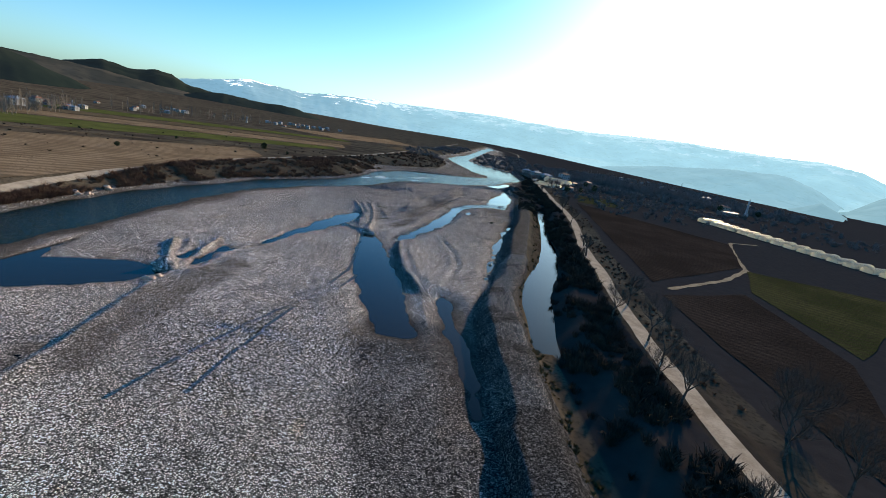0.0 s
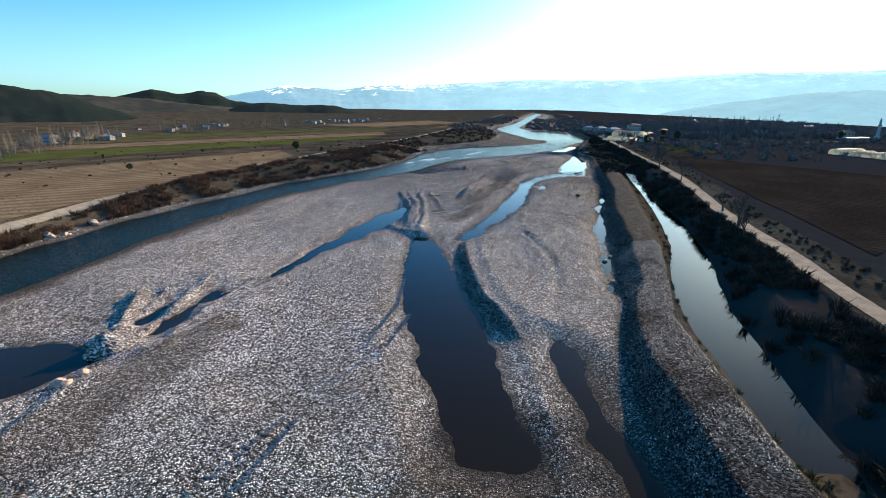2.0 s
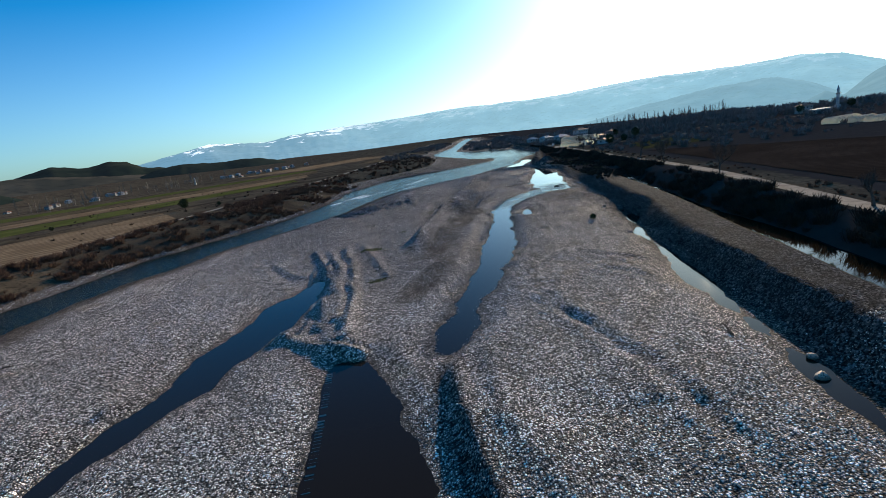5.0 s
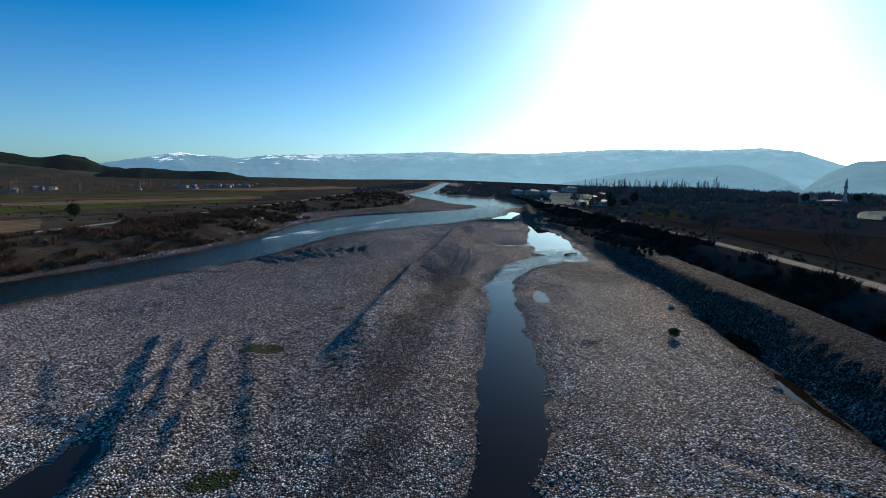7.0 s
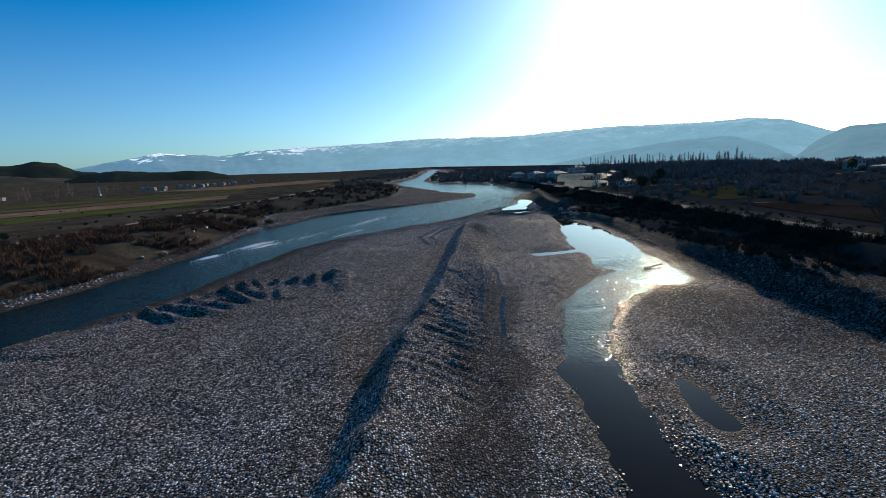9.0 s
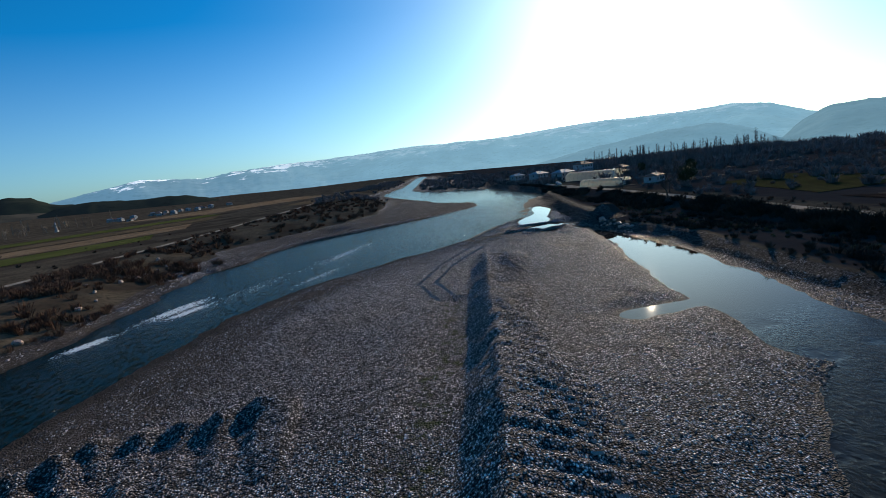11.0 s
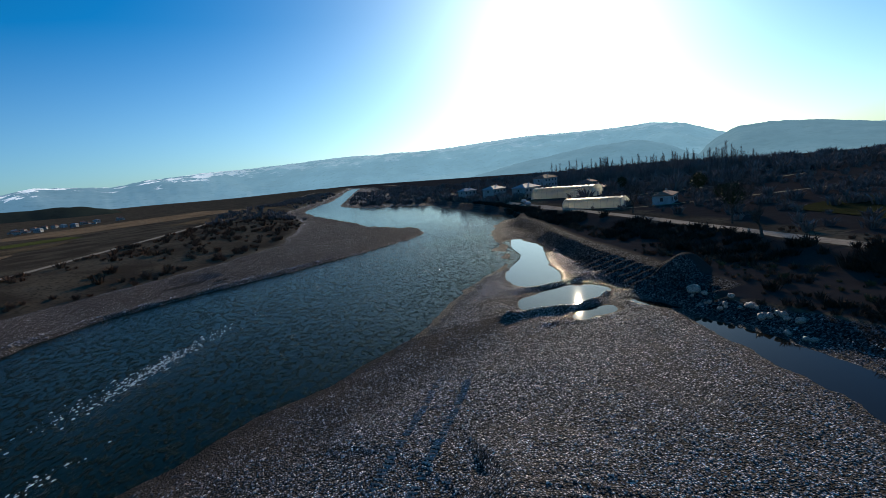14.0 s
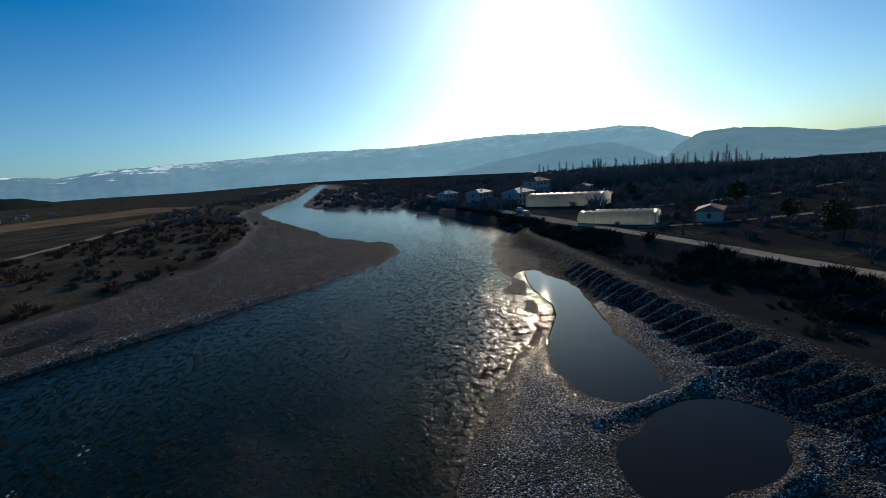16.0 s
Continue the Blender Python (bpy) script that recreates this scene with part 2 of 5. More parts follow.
def arrays_mesh(name, verts, loops, size, material, smooth=False):
    """A mesh from numpy arrays, all of whose faces have the same number of corners."""
    me = bpy.data.meshes.new(name)
    verts, loops = np.asarray(verts, np.float32).reshape(-1, 3), np.asarray(loops, np.int32).reshape(-1)
    me.vertices.add(len(verts))
    me.vertices.foreach_set("co", verts.ravel())
    me.loops.add(len(loops))
    me.loops.foreach_set("vertex_index", loops)
    count = len(loops) // size
    me.polygons.add(count)
    me.polygons.foreach_set("loop_start", np.arange(0, len(loops), size, dtype=np.int32))
    me.polygons.foreach_set("use_smooth", np.full(count, smooth))
    me.materials.append(material)
    me.update(calc_edges=True)
    me.validate()
    return me


def part(name, bm, material, parent, label=""):
    """Links a bmesh or mesh as one mesh object under a thing or under a part."""
    if isinstance(bm, bmesh.types.BMesh):
        me = bpy.data.meshes.new(name)
        bm.to_mesh(me)
        bm.free()
        me.materials.append(material)
    else:
        me = bm
    ob = new(name, me)
    ob.parent = parent
    return tagged(ob, label)


def box(bm, x0, x1, y0, y1, z0, z1, bevel=0.0):
    made = bmesh.ops.create_cube(bm, size=1.0, matrix=Matrix.Translation(((x0 + x1) / 2, (y0 + y1) / 2, (z0 + z1) / 2)) @ Matrix.Diagonal((x1 - x0, y1 - y0, z1 - z0, 1)))
    if bevel:
        edges = {e for v in made["verts"] for e in v.link_edges}
        bmesh.ops.bevel(bm, geom=list(edges), offset=bevel, segments=1, affect="EDGES")
    return bm


TABLE = np.random.default_rng(3).random((257, 257))
TABLE[256], TABLE[:, 256] = TABLE[0], TABLE[:, 0]


def wobble(x, y, size, seed=0):
    """Smooth value noise from -1 to 1 with lumps of that size."""
    u, v = np.asarray(x) / size + seed * 17.3, np.asarray(y) / size + seed * 31.7
    i, j = np.floor(u), np.floor(v)
    f, g = u - i, v - j
    f, g = f * f * (3 - 2 * f), g * g * (3 - 2 * g)
    i, j = i.astype(int) % 256, j.astype(int) % 256
    top = TABLE[i, j] * (1 - f) + TABLE[i + 1, j] * f
    low = TABLE[i, j + 1] * (1 - f) + TABLE[i + 1, j + 1] * f
    return 2 * (top * (1 - g) + low * g) - 1


def rough_noise(x, y, size, octaves=4, seed=0):
    return sum(wobble(x, y, size / 2**k, seed + k) * 0.55**k for k in range(octaves))


def curve(points):
    """x (or a height) as a function of y, from (y, value) pairs."""
    ys, xs = zip(*points)
    return lambda y: np.interp(y, ys, xs)


def ease(x, a, b):
    s = np.clip((x - a) / (b - a), 0, 1)
    return s * s * (3 - 2 * s)


# ---- the plan: lines that run up the valley, as (y, x) ----
river_left = curve([(-300, -97), (70, -96), (135, -93), (158, -87), (197, -76), (222, -61), (245, -50), (258, -44), (271, -40.5), (304, -38), (318, -35.5), (329, -31), (342, -25.5), (352, -18), (359.5, -9), (366, 0.3), (369.7, 7.8), (376, 16.7), (381, 25.2), (388, 33.5), (394.5, 42.3), (404, 49.5), (409, 50.6), (424.5, 49.5), (443, 40), (466, 36), (500, 32.5), (550, 24), (603, 17.5), (642, 17.3), (728, 31.6), (784, 46.9), (1334, 121.9), (4434, 611.9)])
river_right = curve([(-297, -76), (63, -76), (117, -75.5), (139, -73.5), (157, -71.5), (179, -66), (200, -55), (218, -42), (236, -31.3), (244, -28.3), (257, -25.3), (274, -20), (284, -12.5), (293.5, -1), (301, 8.5), (305.5, 15.6), (310.3, 20.6), (315, 24.6), (320, 28.9), (328.4, 34.8), (337.6, 43), (346, 50), (358, 53), (376.5, 62), (390, 67.5), (403, 71.5), (411.6, 82.9), (448.9, 84.5), (492, 86.6), (528.3, 86.1), (565.6, 69.3), (592.7, 51.4), (660, 44.5), (784, 62.7), (1334, 139.7), (4434, 664.7)])
bar_width = curve([(300, 0), (340, 8), (355, 22), (371, 31), (402, 45), (428, 32), (455, 19), (510, 10), (640, 6)])
levee_foot = curve([(-301, 14), (51, 15.5), (74, 17), (80.3, 18.3), (88.6, 20.8), (97.6, 22.7), (116, 26.3), (136.3, 30.2), (157, 33.8), (177, 38.2), (189, 40.6), (208, 43.9), (222, 46), (241, 49), (255, 51.5), (273.8, 55), (288.8, 55.1), (300.8, 53.1), (313.6, 52.9), (328, 55.3), (339.1, 58.4), (351, 62), (364.3, 66.3), (390.5, 73.1), (410.9, 85.9), (447.6, 87.3), (517.2, 89.2), (561.3, 91.3), (1441.3, 181.3)])
levee_crest = curve([(-301.6, 18.4), (44.4, 21.9), (80.3, 23.1), (93.3, 27.3), (103.2, 30.1), (117.9, 33.7), (148.7, 39.8), (189, 47.9), (217.8, 51.7), (255.7, 57.8), (286.6, 60.7), (312.2, 59), (336.7, 63.3), (360.9, 69.8), (393.8, 77.7), (409.5, 87.8), (507, 91.1), (1447, 188.1)])
side_left = curve([(-301, 24), (58, 26.4), (72, 28), (81, 28.6), (92, 30), (99, 32), (107, 34.8), (121, 40.6), (155, 47.8), (185, 53.5), (210, 57.5), (243.8, 64.2), (298.4, 68.9), (364.4, 76.4), (398.9, 84.6), (431.9, 92.4), (518.6, 97.4), (1458.6, 195.4)])
side_right = curve([(-301, 26), (38, 28), (62, 29.2), (75, 31.8), (87, 34), (104.5, 39.8), (120, 43.6), (142, 48), (170, 52.2), (195, 57), (212, 60), (243.7, 66.9), (298.1, 71.3), (364.3, 78.9), (398.6, 87), (432, 94.1), (517.8, 98.7), (1457.8, 197.7)])
road_right = curve([(-302.3, 41.1), (-2.3, 42.6), (27.7, 44.1), (62.6, 46.8), (82, 49.3), (110.8, 54.1), (139.7, 57.9), (177.5, 66.2), (197.5, 70.2), (228.7, 74.6), (264.2, 77.4), (294.5, 81), (324.6, 84.7), (359.5, 88.9), (392.3, 91.9), (420.5, 95.2), (475.9, 102.2), (711.6, 133.9), (1311.6, 218.9)])
road_left = curve([(-291.5, -103.7), (108.5, -105.7), (193.1, -106.9), (250.3, -94), (293.5, -84.6), (333.7, -72.8), (378.5, -62.9), (423.5, -54.9), (488.7, -45.3), (613.8, -28.5), (1413.8, 53.5)])

# still water on the bars: chains of (x, y, half width)
POOLS = dict(
    creek=[(-13.2, 122, 2.2), (-11.5, 113, 3.6), (-9.3, 100, 4.2), (-7.0, 88.5, 4.9), (-4.2, 80, 5.2), (-1.6, 68, 4.6), (1.2, 58, 3.6)],
    creek_side=[(9.5, 77.6, 0.5), (10.2, 67.6, 1.7), (11.3, 59.5, 1.9), (12.5, 53.5, 1.5), (13.4, 45.4, 0.8), (14.2, 35, 0.6)],
    left_stream=[(-22.5, 155, 1.2), (-24.2, 147, 2.8), (-25.6, 138, 3.2), (-27.6, 130, 3.3), (-30.0, 122, 2.4), (-33, 113, 1.5), (-35.4, 103, 1.3), (-37.4, 95, 1.0), (-39.5, 89.5, 0.9), (-42.2, 85.4, 1.1)],
    left_pond=[(-75, 52, 6), (-62, 61, 7.6), (-52.5, 66, 6.4), (-47.5, 68.5, 2.6)],
    dig_near=[(-47, 78, 0.7), (-46.2, 85, 0.6)],
    dig_far=[(-42.4, 76, 1.0), (-42.4, 83, 1.2), (-41.8, 90, 0.9)],
    strip=[(39.0, 178, 0.65), (37.6, 170, 0.75), (32.5, 158, 0.25), (30.8, 146, 0.35), (28.3, 136.8, 0.45), (25.2, 120, 0.55), (23.5, 110, 0.85), (21.6, 101, 0.65), (20.2, 94, 0.25)],
    pool=[(52, 303, 0.8), (50.5, 290, 2.6), (48.3, 274, 4.0), (43.8, 256, 5.6), (40.8, 244, 5.6), (39.2, 232, 5.2), (39, 224, 3.5)],
    pool_arm=[(28.4, 246.8, 1.0), (36, 247, 1.6)],
    channel=[(38, 229, 4), (31, 222, 4.2), (24.5, 216.5, 3.2), (18.6, 207, 2.6), (15.2, 195, 1.9), (13.2, 182, 2.1), (11, 172, 2.4), (8.6, 160, 2.9), (4.6, 148.2, 2.4), (0.6, 137, 1.9), (-1.7, 129.4, 1.7), (-3.4, 123, 0.9)],
    puddle=[(21.8, 195.5, 1.0), (20.8, 189.5, 0.9)],
    outflow=[(52.8, 304, 0.7), (51, 309, 0.4)],
    pond=[(61.5, 365, 2.2), (60, 357, 3.4), (55, 346, 3.6), (50.6, 337, 4.0), (48, 330, 4.3), (46.5, 325.8, 3.2)],
    pit=[(41.6, 316.4, 3.1), (46.5, 316.6, 4.1), (49.2, 317.2, 3.0)],
    trench_pool=[(42.2, 307.8, 1.1), (46.2, 308.8, 1.5)],
    bar_pool=[(-14.7, 371.5, 1.3), (-10, 375, 0.8)],
)


def chain(x, y, points):
    """The distance to a chain of (x, y, half width), less the half width, and the way along it."""
    best, along, run = np.full(np.shape(x), 1e9), np.zeros(np.shape(x)), 0.0
    for (ax, ay, ar), (bx, by, br) in zip(points, points[1:]):
        long2 = (bx - ax) ** 2 + (by - ay) ** 2
        s = np.clip(((x - ax) * (bx - ax) + (y - ay) * (by - ay)) / long2, 0, 1)
        d = np.hypot(x - ax - s * (bx - ax), y - ay - s * (by - ay)) - (ar + s * (br - ar))
        along = np.where(d < best, run + s * long2**0.5, along)
        best, run = np.minimum(best, d), run + long2**0.5
    return best, along


RIDGE = [(-8, 163, 0), (-6.6, 168.6, 0), (-4.4, 177, 0), (-1.8, 188, 0), (1.2, 203, 0), (4.6, 213, 0), (8.4, 227.5, 0), (12, 242, 0), (16, 260, 0), (19, 272, 0), (21.6, 283, 0)]
TRENCH = [(-2.2, 200, 0.5), (-1.6, 212, 0.9), (1.6, 224, 1.3), (5.6, 237, 1.3), (9, 250, 1.1), (11.4, 261, 0.6)]
FURROWS = [(-31.5, 223.5, 0), (-25, 232.5, 0), (-19, 237, 0), (-8, 239, 0)]
DAM_LEFT = [(-27.2, 177.1, 0), (-20, 153.1, 0), (-18.1, 132.9, 0)]
DAM_RIGHT = [(-20.2, 174.9, 0), (-16, 153, 0), (-14, 127.8, 0)]
DAM = [(-22.8, 176, 1), (-17.5, 153, 1.5), (-15.2, 130.7, 2)]
DAM_MID = [(-23.7, 175, 0), (-19, 157.2, 0), (-16.4, 134.9, 0)]
DAM_OUT = [(-16.6, 175.9, 0), (-13.3, 160.8, 0), (-10.3, 150.9, 0)]
DAM_END = [(-22.4, 132.2, 0), (-18.1, 128.2, 0), (-11.9, 124.8, 0)]
HEAP_A = [(-45.5, 71.5, 0), (-49, 80, 0), (-52.8, 88.1, 0)]
HEAP_B = [(-43.8, 70.3, 0), (-43.8, 82, 0), (-45.4, 94, 0)]
HEAP_C = [(-37.9, 70.4, 0), (-39.6, 80.6, 0), (-38.9, 90, 0), (-37.2, 99, 0), (-34.8, 121, 0)]
HEAP_D = [(-46.3, 75, 0), (-49.6, 89.3, 0)]
HEAP_E = [(-45.6, 70.2, 0.6), (-45.2, 71.6, 0.6)]
RIM_A = [(34.2, 310.5, 0), (40.1, 310.6, 0), (46.7, 311.4, 0), (49.9, 313.2, 0)]
RIM_B = [(36.8, 306.2, 0), (42, 305.2, 0), (48.2, 305.9, 0), (49.4, 309, 0)]
RIM_C = [(40.2, 321.6, 0), (45, 321.9, 0), (51.4, 322.6, 0)]
CONE = [(58.6, 310.2, 0.5), (60.4, 310.8, 0.6)]
SCARPS = [
    [(10.2, 152.6, 0), (7.2, 143.3, 0), (4.2, 135.2, 0), (2, 125.8, 0)],
    [(19.2, 149.4, 0), (23.7, 144.1, 0), (26.3, 138.7, 0)],
    [(7.7, 130.9, 0), (11.2, 123.5, 0)],
    [(19.9, 138.9, 0), (23.3, 131.5, 0)],
    [(9.5, 131.9, 0), (12.9, 112.3, 0), (13.2, 104.1, 0), (12.1, 93.9, 0), (10.1, 81.5, 0)],
    [(1.3, 132.1, 0.2), (-2, 119.8, 0.3), (-1, 104.2, 0.3), (1.9, 90.4, 0.3), (5.4, 78.7, 0.3), (7.3, 65.7, 0.2)],
    [(-35.1, 170, 0), (-28.4, 158.6, 0), (-23.1, 155.3, 0)],
]
TAIL = [(3, 57.8, 5), (4.7, 45.5, 6.5), (5.7, 33, 6.5), (9, 15, 6)]
BANK = curve([(70, 7), (77.5, 3.6), (82, 2.2), (86.4, 0.6), (88.5, -0.6), (97.3, -2.6), (108.5, -3.6), (117, -4.6), (121, -3), (127.9, 1)])
STREAK = [(-4, 158.6, 0.6), (0.2, 172.6, 1.0), (4.9, 188.4, 1.0), (9.6, 203.8, 1.2), (14.4, 221.5, 0.5)]
STEP = [(-33, 83, 0), (-36.5, 79, 0), (-38.9, 71.7, 0), (-41.6, 64, 0), (-40.8, 54, 0), (-39.5, 37, 0), (-39.5, 20, 0)]
TRACKS = [[(-18.5, 60.2, 0), (-22.9, 49.1, 0), (-25.4, 41.9, 0), (-27.4, 34.8, 0), (-28.8, 29, 0)], [(-17.6, 59.3, 0), (-19.2, 49.1, 0), (-20.9, 39.7, 0), (-21.3, 31, 0)], [(-14, 85.2, 0), (-12.6, 102, 0), (-13.6, 120.7, 0)]]


def height(x, y):
    """The height of the ground, and how much of it is gravel, mud and green growth."""
    x, y = np.asarray(x, float), np.asarray(y, float)
    near = (np.abs(x) < 140) & (y < 700) & (y > -60)
    edge = rough_noise(x, y, 14, 4, 2) * 1.3 * near + 1.6 * wobble(x, y, 4.5, 8) * ease(y, 322, 335) * (1 - ease(y, 420, 450)) * (x > 20) * near
    dl, dr = (river_left(y) - x) * 0.9 + edge, (x - river_right(y)) * 0.85 + edge
    lumps, fine = rough_noise(x, y, 22, 4, 5), rough_noise(x, y, 2.4, 3, 9) * (x > -70) * (x < 62)
    # river bed and bars
    scarp = 0.17 * ease(wobble(x, y, 34, 12) + 0.12 * lumps, 0.05, 0.11) + 0.12 * ease(wobble(x, y, 17, 14) + 0.2 * wobble(x, y, 5, 3), 0.25, 0.33)
    bar = 0.6 * ease(dr, 0, 9) + 0.15 * lumps * ease(dr, 2, 12) + 0.05 * fine * (dr > 0) + scarp * ease(dr, 6, 14)
    bed = -np.clip(-0.16 * np.maximum(dl, dr), 0, 1.8)
    z = np.where(dr > 0, np.maximum(bar, 0.25 * ease(dr, 0, 6)), bed)
    # west bank
    wide = bar_width(y)
    flat = 0.55 * ease(dl, 0, 3 - 2.2 * (wide > 4)) + 0.5 * ease(dl, 3, 18) * (wide > 4) + 0.12 * lumps * ease(dl, 2, 10)
    bank = flat + (4.0 - flat) * ease(dl, 3 + wide, 17 + wide * 1.5)
    z = np.where(dl > 0, bank + 0.05 * fine, z)
    # east levee, side channel and embankment
    foot, crest, sl, sr, rr = levee_foot(y) + edge * 0.4, levee_crest(y), side_left(y), side_right(y), road_right(y)
    top = 3.1 + 0.4 * ease(y, 85, 115) + 0.3 * lumps - 1.7 * ease(y, 215, 250) + 0.8 * ease(y, 300, 312)
    dip = -0.4 + 0.28 * ease(y, 122, 140) + 1.8 * ease(y, 228, 250) + 0.9 * (1 - ease(y, 50, 62))
    face = ease(x, foot, foot + (0.32 + 0.2 * ease(y, 120, 155) + 0.4 * ease(y, 296, 306)) * (crest - foot))
    window = ease(x, foot - 2.5, foot + 1.0) * (1 - ease(face, 0.7, 1.0))
    ribs = (np.abs(np.sin(y * np.pi / 2.0 + 0.7 * wobble(x, y, 12, 4) + 0.12 * (x - foot))) - 0.4) * window * 0.3 * (ease(y, 78, 90) * (1 - ease(y, 190, 215)))
    heaps = (np.abs(np.sin(y * np.pi / 2.2 + 1.5 * wobble(x, y, 11, 6) + 0.75 * (x - foot))) - 0.4 + 0.2 * fine) * window * 0.75 * (ease(y, 296, 304) * (1 - ease(y, 350, 366)))
    z = z + (ribs + heaps) * (x <= foot)
    z = np.where(x > foot, z + (top - z) * face + ribs + heaps, z)
    z = np.where(x > crest, top + (dip - top) * ease(x, crest, sl), z)
    z = np.where(x > sl, dip, z)
    z = np.where(x > sr, dip + (3.0 - dip) * ease(x, sr, sr + 7), z)
    plain_e = 3.0 - 0.35 * ease(np.abs(x - rr), 2.2, 5)
    z = np.where(x > sr + 7, plain_e, z)
    z = z + np.where((x > sr) & (x < rr - 3), 0.3 * lumps, 0)
    # heaps and cuts on the bar
    d, along = chain(x, y, RIDGE)
    side = np.sign(x - np.interp(y, [p[1] for p in RIDGE], [p[0] for p in RIDGE]))
    reach = np.where(side > 0, 7.0 + 1.2 * wobble(x, y, 9, 6), 2.9)
    shape = np.clip(1 - d / reach, 0, 1)
    comb = (0.5 + 0.5 * np.cos(along * 2 * np.pi / 1.5 + 1.1 * wobble(x, y, 13, 8) + 0.05 * d * d)) * (0.85 + 0.3 * wobble(x, y, 4.5, 2))
    ends = ease(along, 0, 14) * (1 - 0.6 * ease(along, 118, 128))
    z = z + ends * (2.35 * shape**1.2 + 0.34 * ease(y, 186, 202) * comb**1.4 * np.clip(shape * (1 - shape) * 4, 0, 1) ** 0.6 * (side > 0) + 0.22 * fine * shape)
    d, along = chain(x, y, FURROWS)
    south = np.interp(x, [-31.5, -25, -19, -8], [223.5, 232.5, 237, 239]) - y
    finger = (0.5 + 0.5 * np.cos(along * 2 * np.pi / 2.7 + 2.2 * wobble(x, y, 9, 3) + 0.5 * wobble(x, y, 2.5, 6))) ** 1.3
    run = np.where(south > 0, np.clip(1 - d / (10.0 + 3.0 * wobble(along, 0 * x, 4, 2)), 0, 1), np.clip(1 - d / 2.0, 0, 1))
    z = z + run**0.4 * (0.05 + (0.55 + 0.45 * wobble(x, y, 5, 13)) * finger + 0.16 * fine) * (x < -5.5) + 0.5 * np.clip(1 - d / 1.6, 0, 1) * (x < -5.5)
    d, along = chain(x, y, TRENCH)
    z = z - 0.4 * (1 - ease(d, -0.3, 2.2))
    d, along = chain(x, y, STEP)
    z = z - 0.55 * ease(-(x - np.interp(y, [20, 37, 54, 64, 72, 81.5], [-39.5, -39, -40.8, -42, -38.9, -34])), 0, 2.5) * (1 - ease(np.abs(y - 55), 24, 34)) * (x > -70) + 0.35 * (1 - ease(d, 0, 2.0))
    for line in TRACKS:
        for shift in (-1.25, 1.25):
            d, along = chain(x - shift * 0.6, y + shift * 0.8, line)
            z = z - 0.13 * (1 - ease(d, 0.15, 0.5)) + 0.05 * (1 - ease(np.abs(d - 0.6), 0, 0.35)) - 0.05 * (d < 0.4) * np.sin(along * 2 * np.pi / 0.9)
    for line in SCARPS:
        d, along = chain(x + 0.5 * wobble(x, y, 5, 9), y, line)
        z = z - 0.2 * (1 - ease(d, 0.1, 1.0)) + 0.13 * (1 - ease(np.abs(d - 1.7), 0, 1.0))
    water = np.full(np.shape(x), 1e9)
    for points in POOLS.values():
        d, along = chain(x, y, points)
        water = np.minimum(water, d + 0.8 * rough_noise(x, y, 6, 4, 4))
    z = np.where(water < 6, np.minimum(z, np.where(water > 0, 0.11 * water + 0.022 * water**2 + 0.9 * np.clip(x - foot, 0, 5), np.maximum(-0.9 + 0.75 * ((y > 122) & (y < 236) & (x > -8) & (x < 46)), 0.3 * water))), z)
    over = x - BANK(y) + 0.35 * wobble(x, y, 5, 11)
    z = z + 0.85 * ease(over, 0, 1.3) * (1 - ease(over, 2.5, 13)) * ease(y, 74, 82) * (1 - ease(y, 118, 130))
    d, along = chain(x, y, DAM)
    z = np.maximum(z, 0.75 - 0.5 * np.clip(d, 0, 9))
    for line, high in ((DAM_LEFT, 0.6), (DAM_RIGHT, 0.6), (DAM_MID, 0.45), (DAM_OUT, 0.4), (DAM_END, 0.8), (HEAP_A, 0.8), (HEAP_B, 0.8), (HEAP_C, 0.45), (HEAP_D, 0.6), (HEAP_E, 1.1), (RIM_A, 0.5), (RIM_B, 0.35), (RIM_C, 0.35), (CONE, 1.6)):
        d, along = chain(x + 0.5 * wobble(x, y, 4, 7), y, line)
        z = z + high * np.clip(1 - d / (1.15 + 1.6 * (high > 1.5) - 0.3 * (y > 300)), 0, 1) * (1 + 0.45 * wobble(x, y, 3, 5) + 0.3 * fine)
    # far land
    z = z + 14 * ease(-x, 260, 900) - 55 * ease(x, 260, 1500) - 2.0 * ease(y, 900, 3500)
    gravel = np.where(dl > 0, 1 - ease(dl, 4 + wide * 0.9, 7 + wide), 1 - ease(x, np.maximum(crest, foot + 2) + 1.5 - 2.2 * ease(y, 95, 120), np.minimum(sl, crest + 5 - 3.0 * ease(y, 95, 120))))
    gravel = np.where((y > 300) & (x > foot), gravel * (1 - ease(x, foot + 5, foot + 11)), gravel)
    gravel = np.where((y > 205) & (y < 302) & (x > foot), gravel * (1 - ease(x, foot + 1, foot + 4) * ease(y, 205, 235)), gravel)
    gravel = np.maximum(gravel, (np.abs(x) < 700) * (y > 480) * (dr > 0) * (1 - ease(dr, 20, 45)) * (y < 1000))
    mud = (1 - ease(np.hypot((x - 1) / 9, (y - 52) / 10), 0.5, 1.2)) + (1 - ease(np.hypot((x + 14 - (y - 270) * 0.5) / 7.5, (y - 272) / 34), 0.6, 1.1)) + 0.8 * (1 - ease(np.hypot((x + 5 - (y - 145) * 0.35) / 3.2, (y - 147) / 12), 0.5, 1.1))
